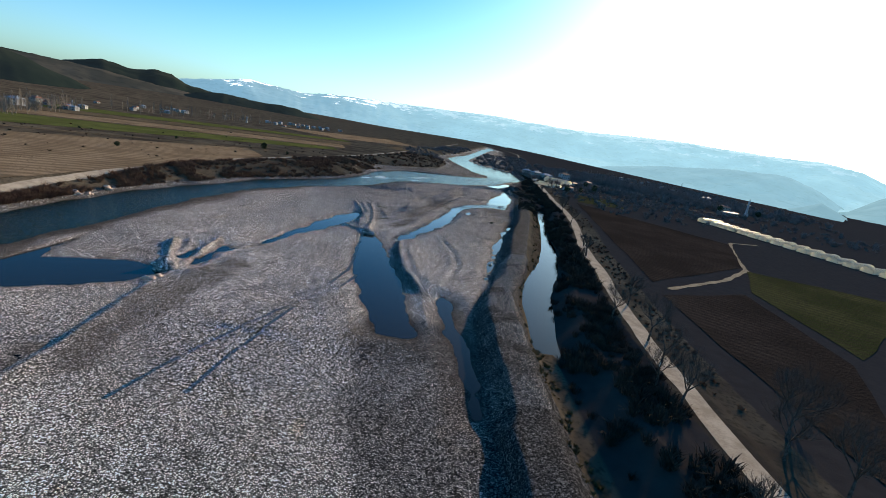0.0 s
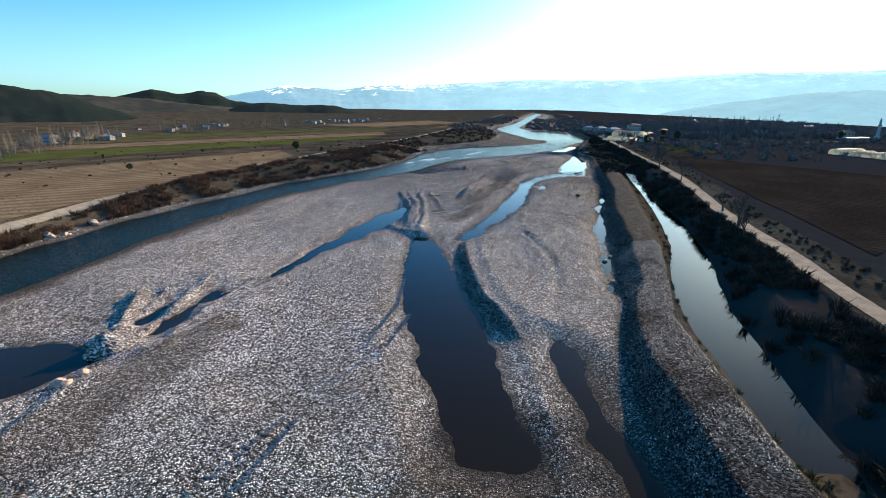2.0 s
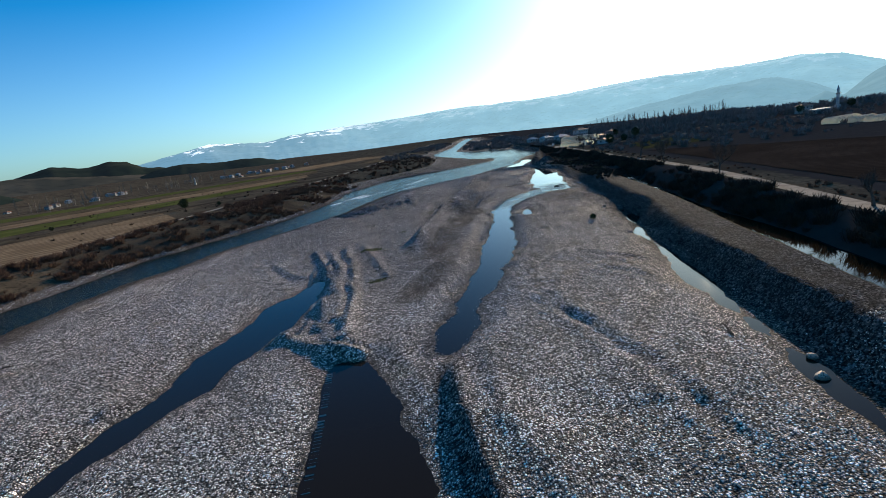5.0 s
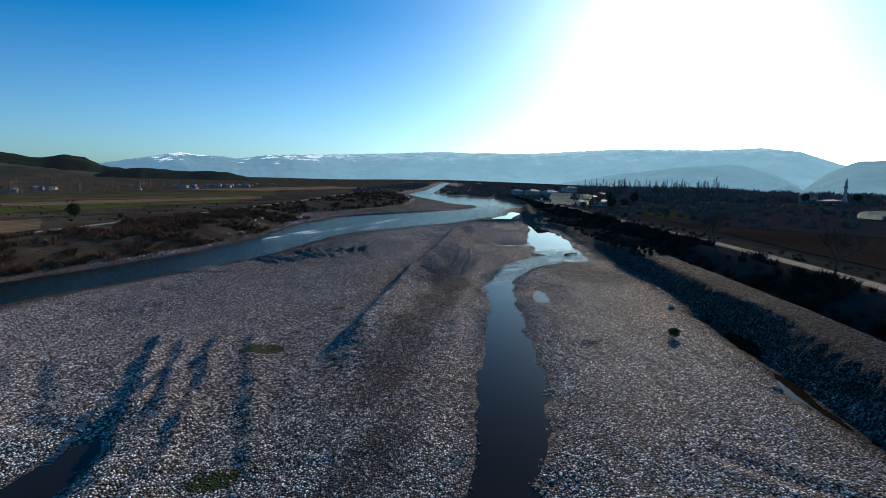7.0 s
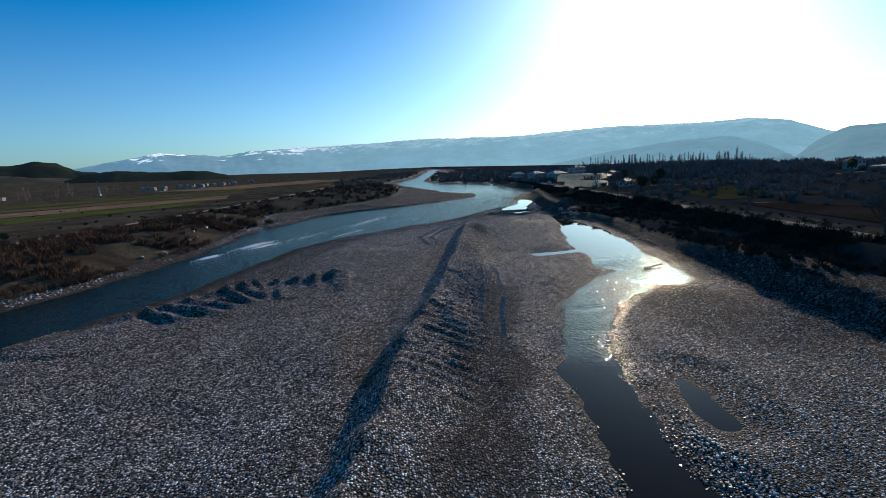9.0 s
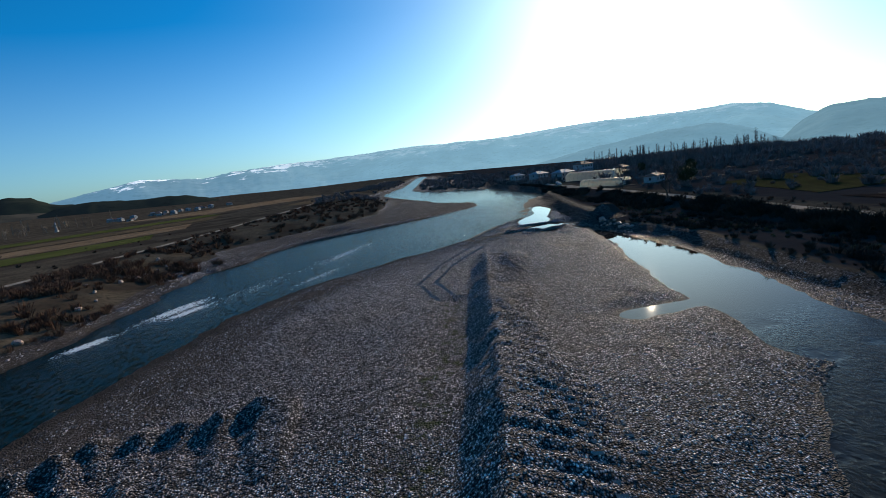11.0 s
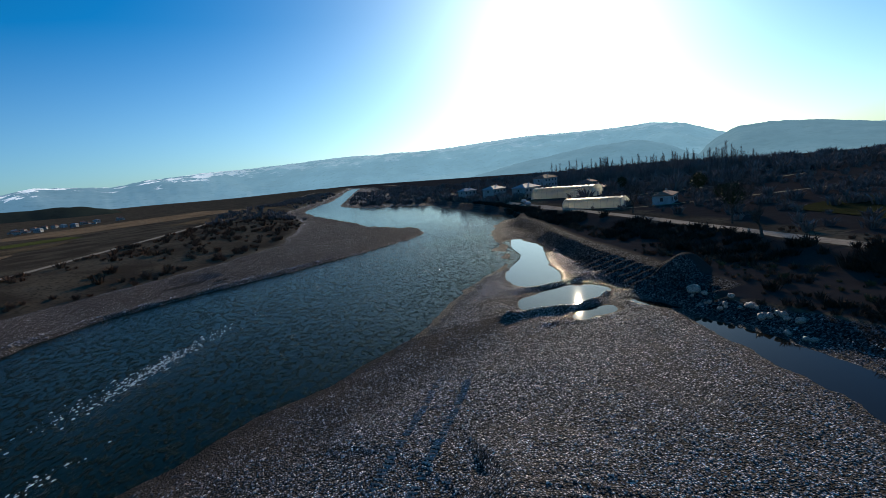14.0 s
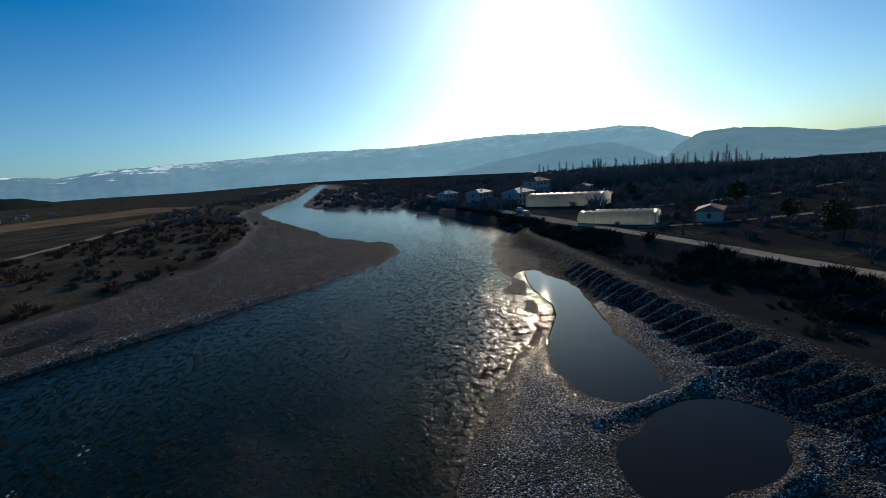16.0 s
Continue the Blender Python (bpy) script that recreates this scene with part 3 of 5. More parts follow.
    mud = mud + 0.9 * (1 - ease(dr + 1.5 * lumps, 3.0 + 5 * ease(y, 215, 240), 7.5 + 7 * ease(y, 215, 240))) * (y < 312) + 0.8 * (1 - ease(np.hypot((x - 12) / 5, (y - 58) / 24), 0.5, 1.2)) + 0.55 * ease(x, foot - 1.5, foot + 1) * (y < 300)
    mud = mud + 0.7 * (dl > 0) * (wide > 4) * (1 - ease(dl, wide, wide + 6))
    mud = mud + 0.5 * ease(y + 6 * wobble(x, y, 8, 2), 296, 306) * (x > 20) * (dr > 0)
    d, along = chain(x, y, STREAK)
    mud = mud + 0.75 * (1 - ease(d + 1.2 * wobble(x, y, 6, 4), 0.2, 2.4))
    d, along = chain(x, y, [(-34, 77, 3.0), (-36, 67, 4.4), (-36.5, 56, 3.6), (-36.3, 46, 3.0), (-36, 36, 2.6)])
    mud = mud + 0.75 * (1 - ease(d + 1.6 * wobble(x, y, 4, 5), -1.0, 1.2))
    mud = np.clip(mud + 0.7 * (1 - ease(np.hypot((x - 34) / 8, (y - 208) / 14), 0.5, 1.2)), 0, 1)
    d, along = chain(x, y, TRENCH)
    green = 0.6 * (1 - ease(d, 0.2, 1.8)) + sum(1.6 * (1 - ease(np.hypot((x - gx) / a, (y - gy) / b), 0.6, 1.2)) for gx, gy, a, b in ((-15, 171, 2.6, 1.6), (-9.1, 186, 1.0, 0.8), (-22.9, 222.3, 1.2, 1.0), (-20.3, 227.4, 1.5, 0.9), (-13.2, 227.4, 1.6, 0.7), (-12.4, 150, 1.6, 1.2)))
    plough = ((x > rr + 9) | ((x > sr) & (x < rr - 2.5)) | ((x > foot + 3) & (y > 210) & (x < rr - 2.5))).astype(float)
    # backlight put into the gravel's colour: darker to the north-east, and on the levee
    backlit_tone = ease(y + 0.9 * np.clip(x, -40, 40) + 25 * wobble(x, y, 40, 6), 100, 215)
    backlit_tone = np.maximum(backlit_tone, ease(x, foot - 2, foot + 1))
    # dark gravel over the levee, deepening the shade of its west face
    spoil_shade = ease(x, foot - 2.5, foot + 0.5) * (x < sl + 1)
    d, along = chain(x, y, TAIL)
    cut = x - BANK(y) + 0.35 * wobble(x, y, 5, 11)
    # shade painted along the cut bank's face, then a darker levee toe
    spoil_shade = spoil_shade + 0.85 * ease(cut, -1.2, -0.4) * (1 - ease(cut, 1.0, 1.7)) * ease(y, 70, 80) * (1 - ease(y, 116, 128))
    spoil_shade = spoil_shade + 0.55 * ease(x + 2 * wobble(x, y, 6, 15), foot - 7, foot - 1) * (x < foot) * ease(y, 120, 160) * (y < 235)
    spoil_shade = np.clip(spoil_shade + 0.75 * (1 - ease(d + 1.5 * wobble(x, y, 5, 3), 0, 3.5)), 0, 1)
    return z, gravel, mud, green, plough, backlit_tone, spoil_shade


def steps(fine_from, fine_to, fine, first, last, grow=1.09):
    mid = list(np.arange(fine_from, fine_to, fine))
    low, high, d = [], [], fine
    a, b = fine_from, mid[-1]
    da = db = fine
    while a > first:
        da *= grow
        a -= da
        low.append(a)
    while b < last:
        db *= grow
        b += db
        high.append(b)
    return np.array(low[::-1] + mid + high)


def build_ground():
    xs, ys = steps(-76, 66, 0.47, -4400, 4400), steps(34, 360, 0.3, -1200, 4400)
    gx, gy = np.meshgrid(xs, ys)
    z, *masks = height(gx, gy)
    rows, cols = gx.shape
    index = np.arange(rows * cols).reshape(rows, cols)
    quads = np.stack([index[:-1, :-1], index[:-1, 1:], index[1:, 1:], index[1:, :-1]], -1)
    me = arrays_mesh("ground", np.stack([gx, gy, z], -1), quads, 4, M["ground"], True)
    for name, values in zip(("gravel", "mud", "green", "plough", "backlit_tone", "spoil_shade"), masks):
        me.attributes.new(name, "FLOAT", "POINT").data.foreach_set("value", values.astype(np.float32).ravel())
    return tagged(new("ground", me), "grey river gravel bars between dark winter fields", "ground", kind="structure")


def strip_mesh(name, ys, left, right, lift, material, draped=True, across=4):
    f = np.linspace(0, 1, across)
    y = np.repeat(ys[:, None], across, 1)
    x = left(y) * (1 - f) + right(y) * f
    z = height(x, y)[0] + lift if draped else np.full(x.shape, float(lift))
    index = np.arange(x.size).reshape(x.shape)
    quads = np.stack([index[:-1, :-1], index[:-1, 1:], index[1:, 1:], index[1:, :-1]], -1)
    return arrays_mesh(name, np.stack([x, y, z], -1), quads, 4, material, True)


build_ground()
ys = np.concatenate([np.arange(-300, 700, 4.0), np.arange(700, 4300, 60.0)])
tagged(new("river", strip_mesh("river", ys, lambda y: river_left(y) - 4, lambda y: river_right(y) + 4, 0.0, M["river"], False, 2)), "teal river with small ripples running past gravel", "river", kind="structure")
ys = np.arange(-200, 420, 4.0)
tagged(new("pool_water", strip_mesh("pool_water", ys, lambda y: river_right(y) + 4.2, lambda y: side_right(y) + 1.5, 0.0, M["pool"], False, 2)), "still dark water in pools and side channels", "water", kind="structure")
tagged(new("bar_water", strip_mesh("bar_water", np.arange(372, 392, 4.0), lambda y: 0 * y - 32, lambda y: 0 * y - 16, 0.0, M["pool"], False, 2)), "small still pool on the gravel point bar", "water", kind="structure")
ys = np.concatenate([np.arange(-150, 600, 2.5), np.arange(600, 1500, 20.0)])
tagged(new("road_east", strip_mesh("road_east", ys, lambda y: road_right(y) - 1.6 + 0.3 * wobble(0 * y, y, 6, 1), lambda y: road_right(y) + 1.6 + 0.3 * wobble(0 * y, y, 7, 2), 0.05, M["track"])), "pale dirt track along the embankment", "road", kind="structure")
tagged(new("road_west", strip_mesh("road_west", ys, lambda y: road_left(y) - 1.7 + 0.3 * wobble(0 * y, y, 6, 3), lambda y: road_left(y) + 1.7 + 0.3 * wobble(0 * y, y, 7, 4), 0.06, M["track"])), "pale dirt track above the scrubby bank", "road", kind="structure")


# ---- mountains ----
def mountain_material(name, low, high, haze, glow, snow):
    m = Nodes(name)
    col = m.mix(m.ramp(m.noise(0.004, 8, 0.6), 0.4, 0.62), low, high)
    col = m.mix(m.ramp(m.noise(0.03, 6), 0.5, 0.75), col, tuple(0.6 * c for c in low))
    # distance haze painted in as emission, stronger towards the sun's azimuth
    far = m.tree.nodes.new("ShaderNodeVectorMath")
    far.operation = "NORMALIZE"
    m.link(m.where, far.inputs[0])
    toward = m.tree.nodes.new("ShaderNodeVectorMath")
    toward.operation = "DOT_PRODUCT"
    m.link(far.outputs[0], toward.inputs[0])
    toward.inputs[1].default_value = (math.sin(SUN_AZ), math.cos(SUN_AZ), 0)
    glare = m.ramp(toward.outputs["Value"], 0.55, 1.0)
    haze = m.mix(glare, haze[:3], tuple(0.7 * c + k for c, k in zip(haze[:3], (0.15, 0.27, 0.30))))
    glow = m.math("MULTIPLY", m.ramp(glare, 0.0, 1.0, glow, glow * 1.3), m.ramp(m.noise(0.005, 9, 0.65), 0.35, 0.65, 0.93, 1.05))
    # snow patches, whitened and brightened in the emission as well
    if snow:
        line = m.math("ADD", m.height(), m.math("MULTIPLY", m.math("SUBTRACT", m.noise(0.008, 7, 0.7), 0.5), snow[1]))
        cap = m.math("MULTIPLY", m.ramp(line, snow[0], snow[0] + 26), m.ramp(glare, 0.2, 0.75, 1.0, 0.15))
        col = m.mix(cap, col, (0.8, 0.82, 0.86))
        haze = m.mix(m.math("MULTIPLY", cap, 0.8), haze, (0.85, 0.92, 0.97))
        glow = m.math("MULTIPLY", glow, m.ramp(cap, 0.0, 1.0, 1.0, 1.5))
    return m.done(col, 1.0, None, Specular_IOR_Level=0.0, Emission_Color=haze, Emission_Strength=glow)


def skyline(name, points, far, deep, material, label, seed, rough=1.0, rows=26):
    """A range of mountains whose crest follows (azimuth, elevation) pairs at that distance."""
    az = np.arange(points[0][0], points[-1][0] + 0.01, 0.25)
    el = np.interp(az, *zip(*points))
    crest = far * np.tan(np.radians(el)) + 20
    s = np.linspace(0, 1.35, rows)[:, None]
    r = far - deep + deep * s
    a = np.radians(az)[None, :]
    x, y = r * np.sin(a), 130 + r * np.cos(a)
    shape = np.where(s <= 1, ease(s, -0.12, 1.0) ** 1.25, 1 - 1.2 * (s - 1))
    z = -60 + (crest[None, :] + 60) * shape
    z = z + rough * 3.0 * rough_noise(x, y, 26, 2, seed + 3) + rough * rough_noise(x, y, deep * 0.45, 5, seed) * 0.13 * np.maximum(crest, 10)[None, :] * np.where(s <= 1, 4 * s * (1 - s) + 0.12, 0.1)
    index = np.arange(x.size).reshape(x.shape)
    quads = np.stack([index[:-1, :-1], index[1:, :-1], index[1:, 1:], index[:-1, 1:]], -1)
    me = arrays_mesh(name, np.stack([x, y, z], -1), quads, 4, material, True)
    return tagged(new(name, me), label, "mountain", kind="structure")


# painted haze glow for each range, weakest on the near hills
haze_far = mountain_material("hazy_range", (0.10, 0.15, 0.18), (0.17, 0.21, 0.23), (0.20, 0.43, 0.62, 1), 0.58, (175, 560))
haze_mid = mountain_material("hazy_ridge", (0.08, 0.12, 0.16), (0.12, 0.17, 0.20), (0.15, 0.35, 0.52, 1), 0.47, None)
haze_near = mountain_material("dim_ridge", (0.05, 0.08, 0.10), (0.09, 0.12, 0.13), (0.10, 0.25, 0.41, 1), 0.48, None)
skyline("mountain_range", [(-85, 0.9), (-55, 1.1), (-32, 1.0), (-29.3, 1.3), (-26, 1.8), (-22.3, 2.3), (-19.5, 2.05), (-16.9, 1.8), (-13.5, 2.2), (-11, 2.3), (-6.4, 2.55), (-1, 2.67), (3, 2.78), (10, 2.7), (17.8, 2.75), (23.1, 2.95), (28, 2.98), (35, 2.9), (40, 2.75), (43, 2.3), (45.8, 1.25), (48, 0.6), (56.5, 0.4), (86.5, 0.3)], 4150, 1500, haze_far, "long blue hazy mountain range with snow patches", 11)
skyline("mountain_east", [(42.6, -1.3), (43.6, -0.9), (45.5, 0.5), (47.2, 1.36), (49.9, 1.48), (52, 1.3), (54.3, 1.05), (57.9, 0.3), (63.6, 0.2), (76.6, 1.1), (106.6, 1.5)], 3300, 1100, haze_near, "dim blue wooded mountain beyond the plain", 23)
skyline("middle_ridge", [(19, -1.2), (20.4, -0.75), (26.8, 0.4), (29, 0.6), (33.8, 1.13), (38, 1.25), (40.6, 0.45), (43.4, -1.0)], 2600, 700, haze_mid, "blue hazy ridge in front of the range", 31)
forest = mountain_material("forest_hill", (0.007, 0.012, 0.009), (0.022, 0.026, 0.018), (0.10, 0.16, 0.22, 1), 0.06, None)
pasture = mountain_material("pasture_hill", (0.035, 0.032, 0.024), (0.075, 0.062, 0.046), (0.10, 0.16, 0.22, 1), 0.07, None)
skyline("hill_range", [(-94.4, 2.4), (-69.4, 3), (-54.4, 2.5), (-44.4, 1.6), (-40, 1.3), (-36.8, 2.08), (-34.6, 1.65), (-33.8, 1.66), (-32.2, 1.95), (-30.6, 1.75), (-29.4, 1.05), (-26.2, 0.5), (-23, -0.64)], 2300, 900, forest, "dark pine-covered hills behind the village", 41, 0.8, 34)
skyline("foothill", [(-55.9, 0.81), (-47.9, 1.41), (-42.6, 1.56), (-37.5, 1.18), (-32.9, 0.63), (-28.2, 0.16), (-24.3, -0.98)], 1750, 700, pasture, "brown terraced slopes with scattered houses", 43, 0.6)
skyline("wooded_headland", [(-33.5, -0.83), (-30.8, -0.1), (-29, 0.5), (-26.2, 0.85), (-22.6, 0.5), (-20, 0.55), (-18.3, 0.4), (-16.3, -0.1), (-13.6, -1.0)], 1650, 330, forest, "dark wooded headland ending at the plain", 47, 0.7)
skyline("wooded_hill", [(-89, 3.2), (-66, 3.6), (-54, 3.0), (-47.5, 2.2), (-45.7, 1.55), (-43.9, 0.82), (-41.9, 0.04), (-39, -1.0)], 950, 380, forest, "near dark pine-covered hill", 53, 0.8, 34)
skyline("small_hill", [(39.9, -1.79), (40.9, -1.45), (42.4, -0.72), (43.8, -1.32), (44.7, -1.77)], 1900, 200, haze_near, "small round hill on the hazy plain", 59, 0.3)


def on_ground(x, y):
    return float(height(np.array([float(x)]), np.array([float(y)]))[0][0])


# ---- fields ----
def field(name, corners, material, label, lift=0.14, n=30):
    """A field draped on the plain between four corners."""
    a, b, c, d = (np.array(p, float) for p in corners)
    u, v = np.meshgrid(np.linspace(0, 1, n), np.linspace(0, 1, n))
    u, v = u[..., None], v[..., None]
    p = (a * (1 - u) + b * u) * (1 - v) + (d * (1 - u) + c * u) * v
    x, y = p[..., 0] + 0.7 * wobble(p[..., 0], p[..., 1], 11, 3), p[..., 1] + 0.7 * wobble(p[..., 0], p[..., 1], 11, 5)
    z = height(x, y)[0] + lift
    index = np.arange(x.size).reshape(x.shape)
    quads = np.stack([index[:-1, :-1], index[:-1, 1:], index[1:, 1:], index[1:, :-1]], -1)
    return tagged(new(name, arrays_mesh(name, np.stack([x, y, z], -1), quads, 4, material, True)), label, "field", kind="structure")


def crop(name, a, b, c, turn, scale):
    m = Nodes(name)
    rows = m.wave(scale, turn, 1.5)
    col = m.mix(m.ramp(m.noise(0.05, 6), 0.38, 0.62), a, b)
    col = m.mix(m.math("MULTIPLY", m.ramp(rows, 0.3, 0.7), 0.6), col, c)
    col = m.mix(m.ramp(m.noise(0.8, 6), 0.5, 0.75), col, c)
    return m.done(col, 1.0, m.bump(m.noise(1.5, 6), 0.9, 0.3), Specular_IOR_Level=0.0)


brown = crop("brown_field", (0.17, 0.12, 0.075), (0.25, 0.18, 0.115), (0.11, 0.08, 0.052), 60, 0.06)
dull = crop("dull_field", (0.10, 0.078, 0.05), (0.15, 0.112, 0.072), (0.065, 0.052, 0.035), 60, 0.05)
green = crop("winter_wheat", (0.06, 0.08, 0.02), (0.09, 0.11, 0.032), (0.075, 0.066, 0.034), 60, 0.07)
green_rows = crop("green_rows", (0.024, 0.031, 0.012), (0.042, 0.047, 0.02), (0.027, 0.023, 0.017), -52, 0.10)
ploughed = crop("ploughed_soil", (0.020, 0.017, 0.0155), (0.032, 0.027, 0.0245), (0.014, 0.012, 0.011), -52, 0.14)
field("field_near", [(-119, 20), (-97, 261.3), (-118.6, 296.1), (-262, 110)], brown, "bare brown field with ditches")
field("field_green", [(-262, 190), (-84.2, 405.8), (-95.5, 432.7), (-285, 270.5)], green, "green strip of winter wheat")
field("field_brown", [(-119.9, 301.5), (-255, 185), (-258, 172), (-91.6, 321)], dull, "dark unsown strip of soil")
field("field_tan", [(-286.4, 279.7), (-86.2, 448.1), (-97.9, 492), (-290.5, 333)], brown, "pale brown ploughed strip")
field("field_far_green", [(-321.2, 369.7), (-103, 571.2), (-124.5, 603.4), (-341.4, 427.3)], green, "green far strip of winter wheat")
field("field_dark", [(-293.8, 341.6), (-92.7, 509.3), (-99, 548.8), (-312.3, 365.9)], dull, "dark brown fallow strip")
field("field_far", [(-130.8, 618.1), (-26.7, 739.2), (-92.9, 865.2), (-236, 685.3)], brown, "far brown fields")
field("field_long", [(-30.7, 562.4), (7.5, 732.1), (-19.7, 738.4), (-69.2, 581.9)], dull, "dull fallow field by the river")
field("field_ploughed", [(68.3, 107.1), (118.8, 146.5), (147, 199.9), (96.1, 283.8)], ploughed, "dark freshly ploughed field")
field("field_rows", [(94.4, 68.1), (99.3, 110.9), (117.9, 141.8), (161.1, 123.1)], green_rows, "green field with rows of young crop")
field("field_east", [(60, 20), (89.1, 64.3), (95.2, 107.4), (65.2, 94.3)], ploughed, "dark stubble field beside the track")
field("field_south", [(70, -60), (180, -40), (190, 118), (98.1, 64)], ploughed, "dark bare field")
field("field_meadow", [(99.2, 291.2), (112.7, 336.4), (137.1, 337.5), (131.5, 289.8)], green_rows, "rough green meadow beyond the track")


def path_strip(name, points, half, material, label, lift=0.1):
    """A narrow strip along a bent line."""
    pts = [Vector((*p, 0)) for p in points]
    dense = []
    for a, b in zip(pts, pts[1:]):
        k = max(2, int((b - a).length / 3))
        dense += [a.lerp(b, i / k) for i in range(k)]
    dense.append(pts[-1])
    verts = []
    for i, p in enumerate(dense):
        way = (dense[min(i + 1, len(dense) - 1)] - dense[max(i - 1, 0)]).normalized()
        side = Vector((way.y, -way.x, 0)) * half * (1 + 0.25 * math.sin(i * 1.7))
        for q in (p - side, p + side):
            verts.append((q.x, q.y, on_ground(q.x, q.y) + lift))
    faces = [(2 * i, 2 * i + 1, 2 * i + 3, 2 * i + 2) for i in range(len(dense) - 1)]
    return tagged(new(name, mesh_from(name, verts, faces, material, True)), label, "path", kind="structure")


pale = plain("dry_verge", (0.17, 0.14, 0.10), (0.26, 0.22, 0.16), 0.6, 0.95, 0.3)
path_strip("path_field", [(70.4, 101.9), (98, 122.1), (118.2, 142.9), (128.1, 164), (143.1, 192.6), (151.4, 206.4), (169.6, 213.1)], 0.8, pale, "pale dry grass verge round the ploughed field")
path_strip("path_line", [(99.6, 277.4), (116, 233.6), (119.3, 190.5)], 0.25, pale, "pale line across the ploughed field")
path_strip("path_line_two", [(100.2, 279.9), (117.3, 236.6), (120.2, 191.4)], 0.2, pale, "pale line across the ploughed field")
path_strip("path_village", [(96.5, 377.4), (108.9, 369.8), (129.3, 364), (167.4, 355.5), (255.1, 375.7)], 1.0, pale, "pale lane leaving the track")
path_strip("path_far", [(127.6, 405.8), (165.2, 397), (209.1, 400.8)], 1.2, pale, "pale lane behind the greenhouses")


# ---- scrub, grass and stones: uncounted stuff ----
def twigs(places, sizes, count, spread, seed, width=0.05):
    """Blades for many bushes at once: verts of thin upright triangles, bent outwards."""
    r = np.random.default_rng(seed)
    n = len(places)
    base = np.repeat(places, count, 0)
    size = np.repeat(sizes, count)
    turn, lean = r.random(n * count) * 2 * np.pi, r.random(n * count) ** 0.7 * spread
    high = size * (0.55 + 0.55 * r.random(n * count))
    out = np.stack([np.cos(turn), np.sin(turn)], -1)
    foot = base.copy()
    foot[:, :2] += out * (r.random((n * count, 1)) * 0.45) * size[:, None]
    mid, tip = foot.copy(), foot.copy()
    mid[:, :2] += out * (lean * high * 0.35)[:, None]
    mid[:, 2] += high * 0.55
    tip[:, :2] += out * (lean * high * 0.9)[:, None] + r.normal(0, 0.12, (n * count, 2)) * size[:, None]
    tip[:, 2] += high * (1.0 - 0.35 * lean)
    across = np.stack([-out[:, 1], out[:, 0], np.zeros(n * count)], -1)
    turned = r.random(n * count) * np.pi
    across = across * np.cos(turned)[:, None] + np.concatenate([out, np.zeros((n * count, 1))], 1) * np.sin(turned)[:, None]
    w = (width * size * (0.5 + r.random(n * count)))[:, None]
    return np.stack([foot - across * w * 0.5, mid - across * w, tip, foot + across * w * 0.5, mid + across * w, tip + across * w * 0.3], 1)


def scrub(name, xs, ys_, sizes, material, label, count=60, spread=0.9, seed=1, width=0.05):
    z = height(xs, ys_)[0]
    keep = z > 0.12
    places = np.stack([xs, ys_, z - 0.05], -1)[keep]
    v = twigs(places, sizes[keep], count, spread, seed, width)
    k = np.arange(len(v))[:, None] * 6
    loops = np.concatenate([k + np.array([[0, 3, 4, 1]]), k + np.array([[1, 4, 5, 2]])], 0)
    return tagged(new(name, arrays_mesh(name, v, loops, 4, material)), label, "scrub", kind="stuff")


def band(n, y0, y1, left, right, seed, clump=9.0):
    """Places between two lines up the valley, gathered in clumps."""
    r = np.random.default_rng(seed)
    y = y0 + (y1 - y0) * r.random(n * 3)
    x = left(y) + (right(y) - left(y)) * r.random(n * 3)
    keep = wobble(x, y, clump, seed) + 0.9 * r.random(n * 3) > 0.25
    return x[keep][:n], y[keep][:n], r


x, y, r = band(1500, -30, 300, lambda y: side_right(y) + 0.4, lambda y: road_right(y) - 3.0, 5)
scrub("embankment_scrub", x, y, 0.9 + 1.3 * r.random(len(x)), M["twig_dark"], "dense dark leafless scrub on the embankment", 60, 0.9, 6, 0.032)
x, y, r = band(420, 300, 470, lambda y: side_right(y) - 6, lambda y: road_right(y) - 3.0, 15)
scrub("bank_scrub", x, y, 0.8 + 1.2 * r.random(len(x)), M["twig_dark"], "dark leafless scrub below the track", 60, 0.9, 16)
x, y, r = band(2000, 60, 330, lambda y: road_left(y) + 2.6, lambda y: river_left(y) - 3.5, 7)
scrub("west_scrub", x, y, 0.9 + 1.3 * r.random(len(x)) ** 1.5, M["twig"], "reddish brown leafless scrub on the river bank", 60, 1.0, 8, 0.026)
x, y, r = band(520, 330, 560, lambda y: road_left(y) + 3.0, lambda y: river_left(y) - bar_width(y) * 1.1 - 6, 17)
scrub("floodplain_scrub", x, y, 0.8 + 1.6 * r.random(len(x)) ** 2, M["twig"], "brown leafless scrub on the floodplain", 55, 1.0, 18)
x, y, r = band(420, 520, 1100, lambda y: river_left(y) - 60, lambda y: river_left(y) - 12, 27, 30)
scrub("far_scrub", x, y, 1.6 + 2.6 * r.random(len(x)) ** 2, M["twig_hazed"], "far dark thickets along the river", 40, 0.9, 28, 0.07)
x, y, r = band(700, 450, 1000, lambda y: river_right(y) + 8, lambda y: road_right(y) + 10, 29, 24)
scrub("far_thicket", x, y, 1.6 + 3.2 * r.random(len(x)) ** 2, M["twig_hazed"], "far dark thickets beside the track", 40, 0.9, 30, 0.07)
x, y, r = band(520, 300, 560, lambda y: road_right(y) + 6, lambda y: road_right(y) + 140, 33, 22)
